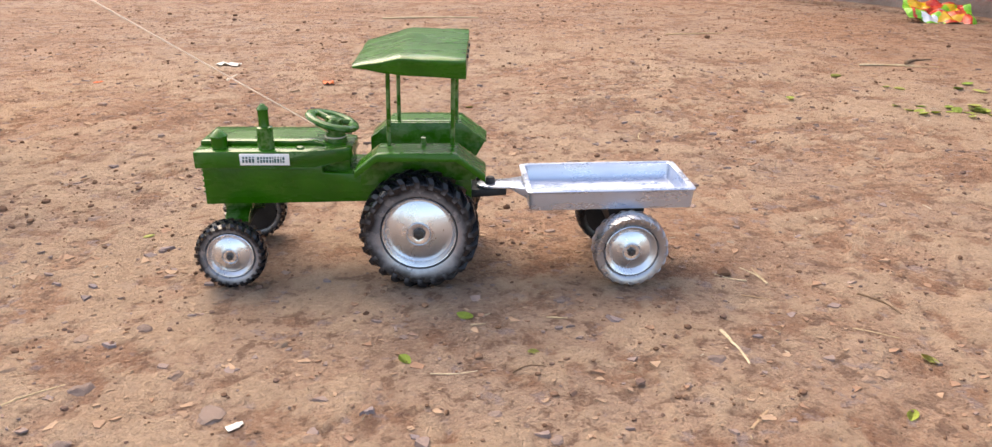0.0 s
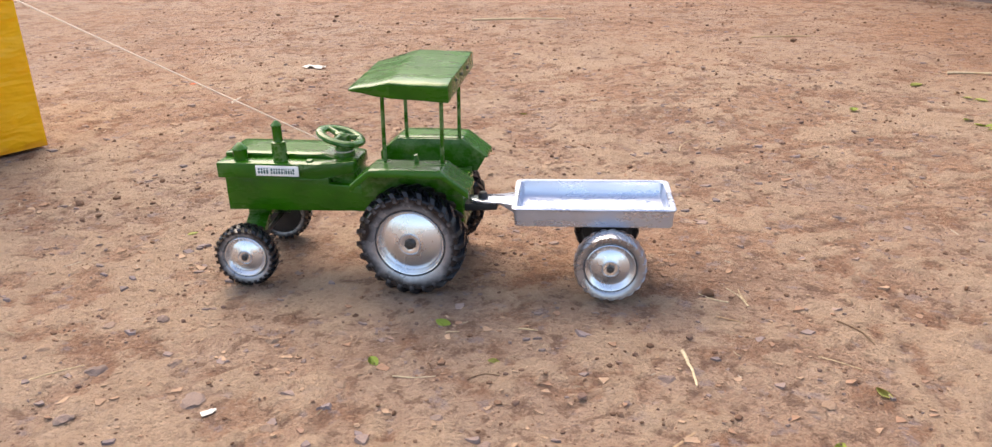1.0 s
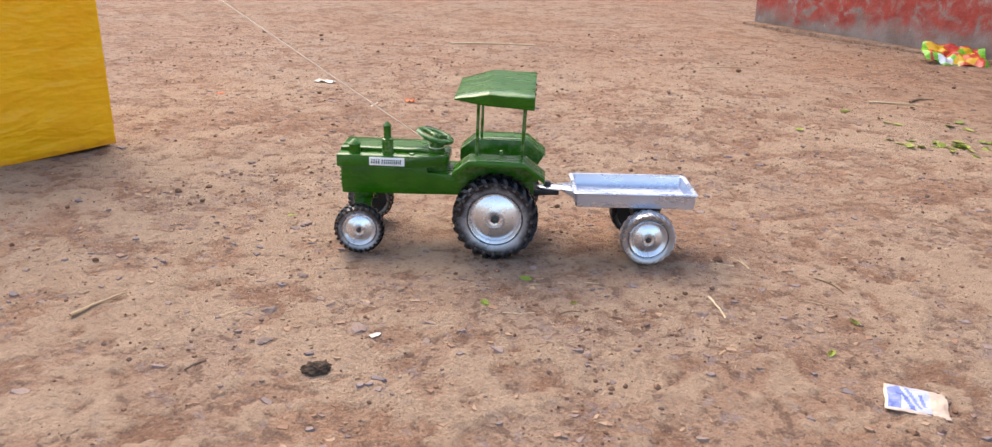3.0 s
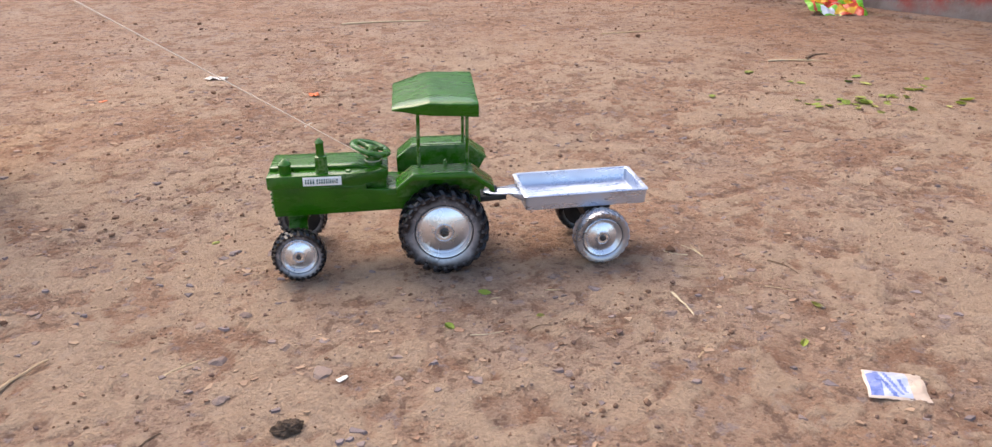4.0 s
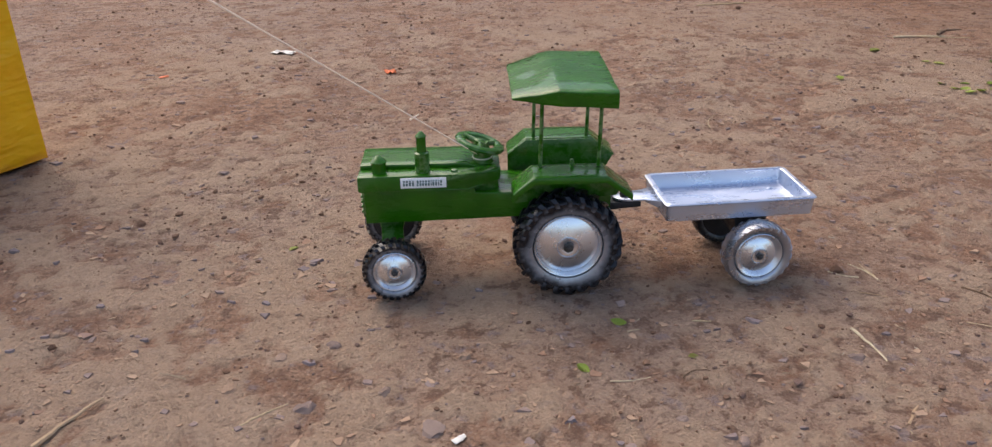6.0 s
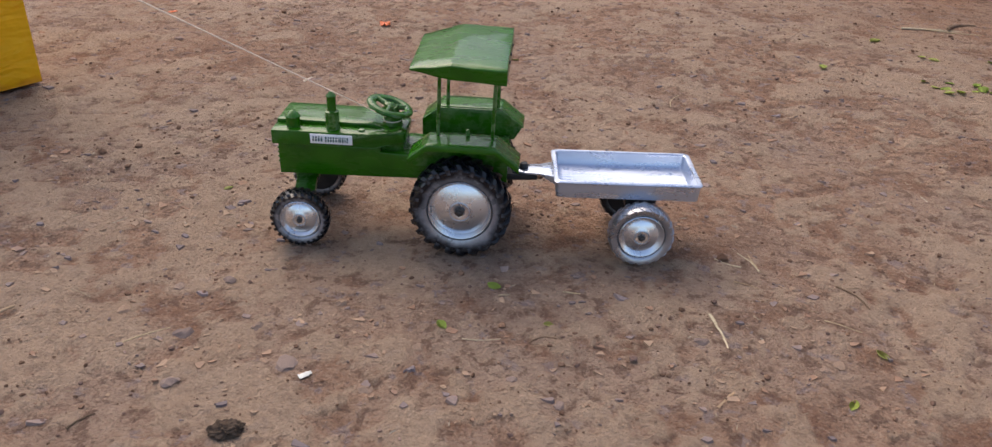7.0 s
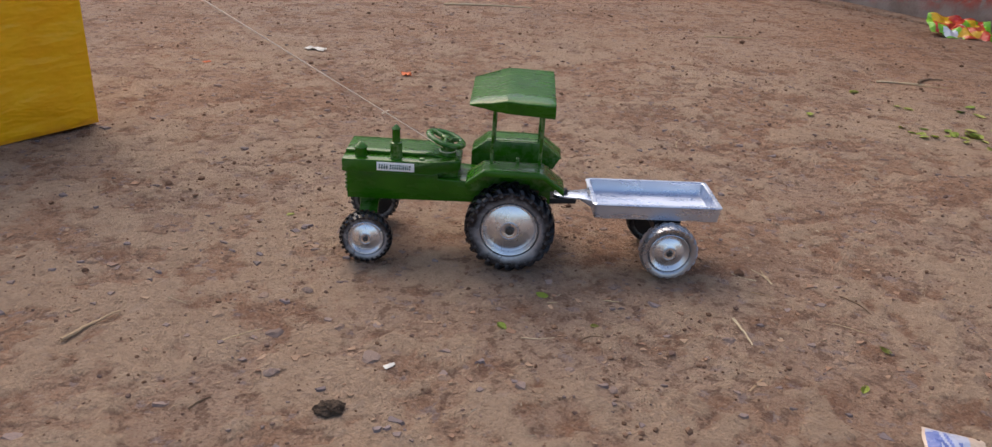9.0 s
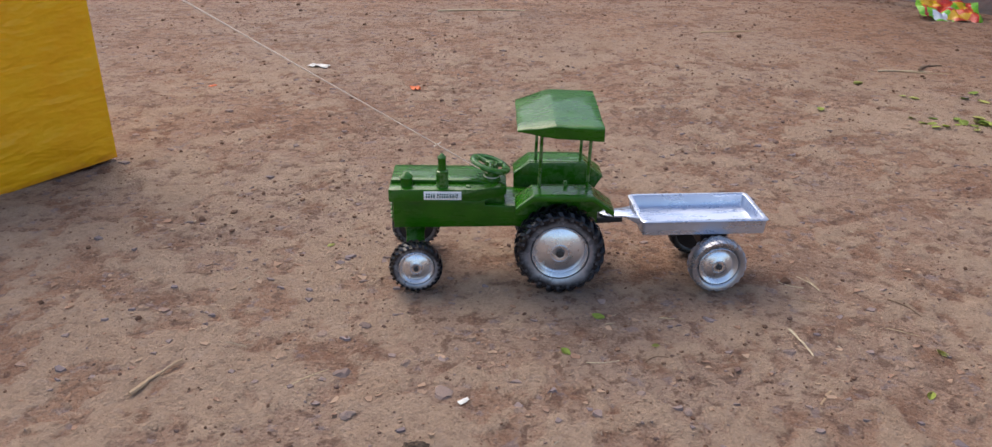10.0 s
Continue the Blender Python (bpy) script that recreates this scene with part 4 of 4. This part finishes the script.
def dung():
    """A dark lump of dried dung, pinched into lobes."""
    bm = bmesh.new()
    bmesh.ops.create_icosphere(bm, subdivisions=5, radius=1.0)
    for v in bm.verts:
        d = 1 + noise.noise(v.co * 1.9) * 0.34 + noise.noise(v.co * 5 + Vector((3, 1, 2))) * 0.20 + noise.noise(v.co * 14) * 0.10
        v.co = Vector((v.co.x * 0.0145 * d, v.co.y * 0.0095 * d, v.co.z * 0.0075 * d))
    return bm


solid("dung_lump", dung(), plain("dry_dung", (0.115, 0.080, 0.056), 0.95, grain=220, depth=0.002, other=(0.055, 0.040, 0.030), spec=0.15), "dark dried lump of dung on the earth", "dung",
      pose(-0.168, -0.397, on_ground(-0.168, -0.397, 0.004), 0, 0, 12))


def leaf_mesh(seed):
    """A small curled leaflet with a folded midrib."""
    rng = random.Random(seed)
    bm = bmesh.new()
    rows = []
    curl, fold = rng.uniform(0.1, 0.5), rng.uniform(0.15, 0.5)
    for k in range(8):
        t = k / 7
        w = 0.32 * math.sin(math.pi * min(1, t * 0.93 + 0.05)) ** 0.8
        rows.append([bm.verts.new((t - 0.5, s * w + 0.12 * math.sin(t * 3) * curl, abs(s) * w * fold + curl * (t - 0.5) ** 2 + 0.02)) for s in (-1, -0.5, 0, 0.5, 1)])
    for a, b in zip(rows, rows[1:]):
        for i in range(4):
            bm.faces.new((a[i], a[i + 1], b[i + 1], b[i]))
    bmesh.ops.solidify(bm, geom=bm.faces[:], thickness=0.02)
    return mesh_of("leaf", bm, LEAF, 60)


leaf_meshes = [leaf_mesh(n) for n in range(5)]
rng = random.Random(11)
LEAVES = [(0.047, -0.137, 0.017), (-0.002, -0.222, 0.015), (0.455, -0.215, 0.016), (0.400, -0.300, 0.014), (-0.330, 0.060, 0.014), (0.030, 0.700, 0.018), (0.110, -0.205, 0.012)]
for n in range(46):
    a, d = rng.uniform(0, 2 * math.pi), abs(rng.gauss(0, 0.13))
    LEAVES.append((0.98 + d * math.cos(a) * 1.25, 0.66 + d * math.sin(a), rng.uniform(0.018, 0.032)))
for n, (x, y, size) in enumerate(LEAVES):
    ob = new("leaf", leaf_meshes[n % 5])
    ob.matrix_basis = pose(x, y, on_ground(x, y), rng.uniform(-12, 12), rng.uniform(-12, 12), rng.uniform(0, 360)) @ Matrix.Scale(size, 4)
    tagged(ob, "small fallen yellow-green leaf on the earth", "leaf", "fallen leaves")

for x, y, w, d, material, label, name in ((-0.541, 1.089, 0.055, 0.028, SCRAP, "crumpled scrap of white paper", "paper_scrap"), (-0.121, -0.316, 0.013, 0.006, SCRAP, "tiny white paper strip", "paper_scrap"),
                                          (-0.271, 0.889, 0.034, 0.022, PETAL, "fallen bright orange flower petal", "petal"), (-0.760, 0.900, 0.018, 0.012, PETAL, "small fallen orange flower petal", "petal")):
    solid(name, crumpled(6, 5, w, d, 0.35 * d, int(w * 1000)), material, label, name.replace("_", " "), pose(x, y, on_ground(x, y), 0, 0, 30 * w * 100))


# ---------------------------------------------------------------- grit, flakes and dry bits
def strewn(name, count, maker, material, label, seed):
    """Many small pieces in one mesh, denser near the toy."""
    rs = np.random.RandomState(seed)
    verts, faces, base = [], [], 0
    for _ in range(count):
        while True:
            x, y = rs.uniform(-1.6, 1.7), rs.uniform(-0.62, 2.2)
            thick = float(value_noise(np.array(x), np.array(y), 0.12, 40 + seed) * 0.6 + value_noise(np.array(x), np.array(y), 0.035, 50 + seed) * 0.4)
            if rs.rand() < min(1.0, 0.55 / max(0.3, math.hypot(x, y + 0.3))) * max(0.06, (thick - 0.30) * 2.4):
                break
        p, f = maker(rs, 1.0 + 0.30 * max(0.0, y))
        p = p + np.array([x, y, on_ground(x, y)])
        verts.append(p)
        faces += [tuple(i + base for i in face) for face in f]
        base += len(p)
    me = bpy.data.meshes.new(name)
    me.from_pydata(np.concatenate(verts).tolist(), [], faces)
    me.materials.append(material)
    ob = new(name, me)
    return tagged(ob, label, name.replace("_", " "), kind="stuff")


ICO = bmesh.new()
bmesh.ops.create_icosphere(ICO, subdivisions=1, radius=1.0)
ICO_V, ICO_F = np.array([v.co[:] for v in ICO.verts]), [tuple(v.index for v in f.verts) for f in ICO.faces]
ICO.free()


def crumb(rs, grow):
    size = 0.0007 * grow * (1 + rs.exponential(1.15))
    p = ICO_V * (1 + rs.uniform(-0.3, 0.3, (len(ICO_V), 1))) * size * np.array([1.0, rs.uniform(0.6, 1), rs.uniform(0.45, 0.8)])
    a = rs.uniform(0, 6.3)
    c, s = math.cos(a), math.sin(a)
    return p @ np.array([[c, s, 0], [-s, c, 0], [0, 0, 1]]) + np.array([0, 0, size * 0.25]), ICO_F


def flake(rs, grow):
    n, size, h = rs.randint(5, 8), 0.0015 * grow * (1 + min(rs.exponential(1.15), 4.2)), rs.uniform(0.0005, 0.0018)
    a = np.sort(rs.uniform(0, 2 * math.pi, n))
    r = size * rs.uniform(0.6, 1.15, n)
    tilt = rs.uniform(-0.22, 0.22, 2)
    rim = np.stack([r * np.cos(a), r * np.sin(a) * 0.8, np.zeros(n)], -1)
    rim[:, 2] = rim[:, :2] @ tilt
    p = np.concatenate([rim * [1.06, 1.06, 1] - [0, 0, 0.0006], rim + [0, 0, h]])
    return p, [tuple(range(n, 2 * n))] + [(i, (i + 1) % n, n + (i + 1) % n, n + i) for i in range(n)]


def dry_bit(rs, grow):
    length, w = 0.004 * (1 + rs.exponential(0.9)) * grow, 0.0004 * grow
    a, bend = rs.uniform(0, 6.3), rs.uniform(-0.2, 0.2) * length
    p = []
    for t in (-0.5, 0.0, 0.5):
        for dy, dz in ((-w, 0.0002), (0, 2.2 * w), (w, 0.0002)):
            p.append((length * t, dy + bend * (0.5 - abs(t)), dz))
    c, s = math.cos(a), math.sin(a)
    f = [(i + k, i + (k + 1) % 3, i + 3 + (k + 1) % 3, i + 3 + k) for i in (0, 3) for k in range(3)] + [(0, 2, 1), (6, 7, 8)]
    return np.array(p) @ np.array([[c, s, 0], [-s, c, 0], [0, 0, 1]]), f


strewn("grit", 6500, crumb, CLOD, "loose dark crumbs of earth and small grit", 21)
strewn("crust_flakes", 4200, flake, FLAKE, "pale broken flakes of dried earth crust", 22)


def chip(rs, grow):
    """A flat stone chip, mostly sunk in the earth."""
    n, size, h = rs.randint(5, 9), 0.0034 * (1 + min(rs.exponential(0.55), 1.6)), rs.uniform(0.0008, 0.0024)
    a = np.sort(rs.uniform(0, 2 * math.pi, n))
    r = size * rs.uniform(0.7, 1.15, n)
    tilt = rs.uniform(-0.16, 0.16, 2)
    rim = np.stack([r * np.cos(a) * 1.25, r * np.sin(a) * 0.85, np.zeros(n)], -1)
    rim[:, 2] = rim[:, :2] @ tilt
    p = np.concatenate([rim * [1.12, 1.12, 1] - [0, 0, 0.0012], rim * [0.94, 0.94, 1] + [0, 0, h]])
    return p, [tuple(range(n, 2 * n))] + [(i, (i + 1) % n, n + (i + 1) % n, n + i) for i in range(n)]


strewn("stone_chips", 420, chip, CHIP, "flat grey-mauve stone chips sunk in the earth", 24)
strewn("dry_bits", 450, dry_bit, DRY, "scattered short bits of dry grass", 23)
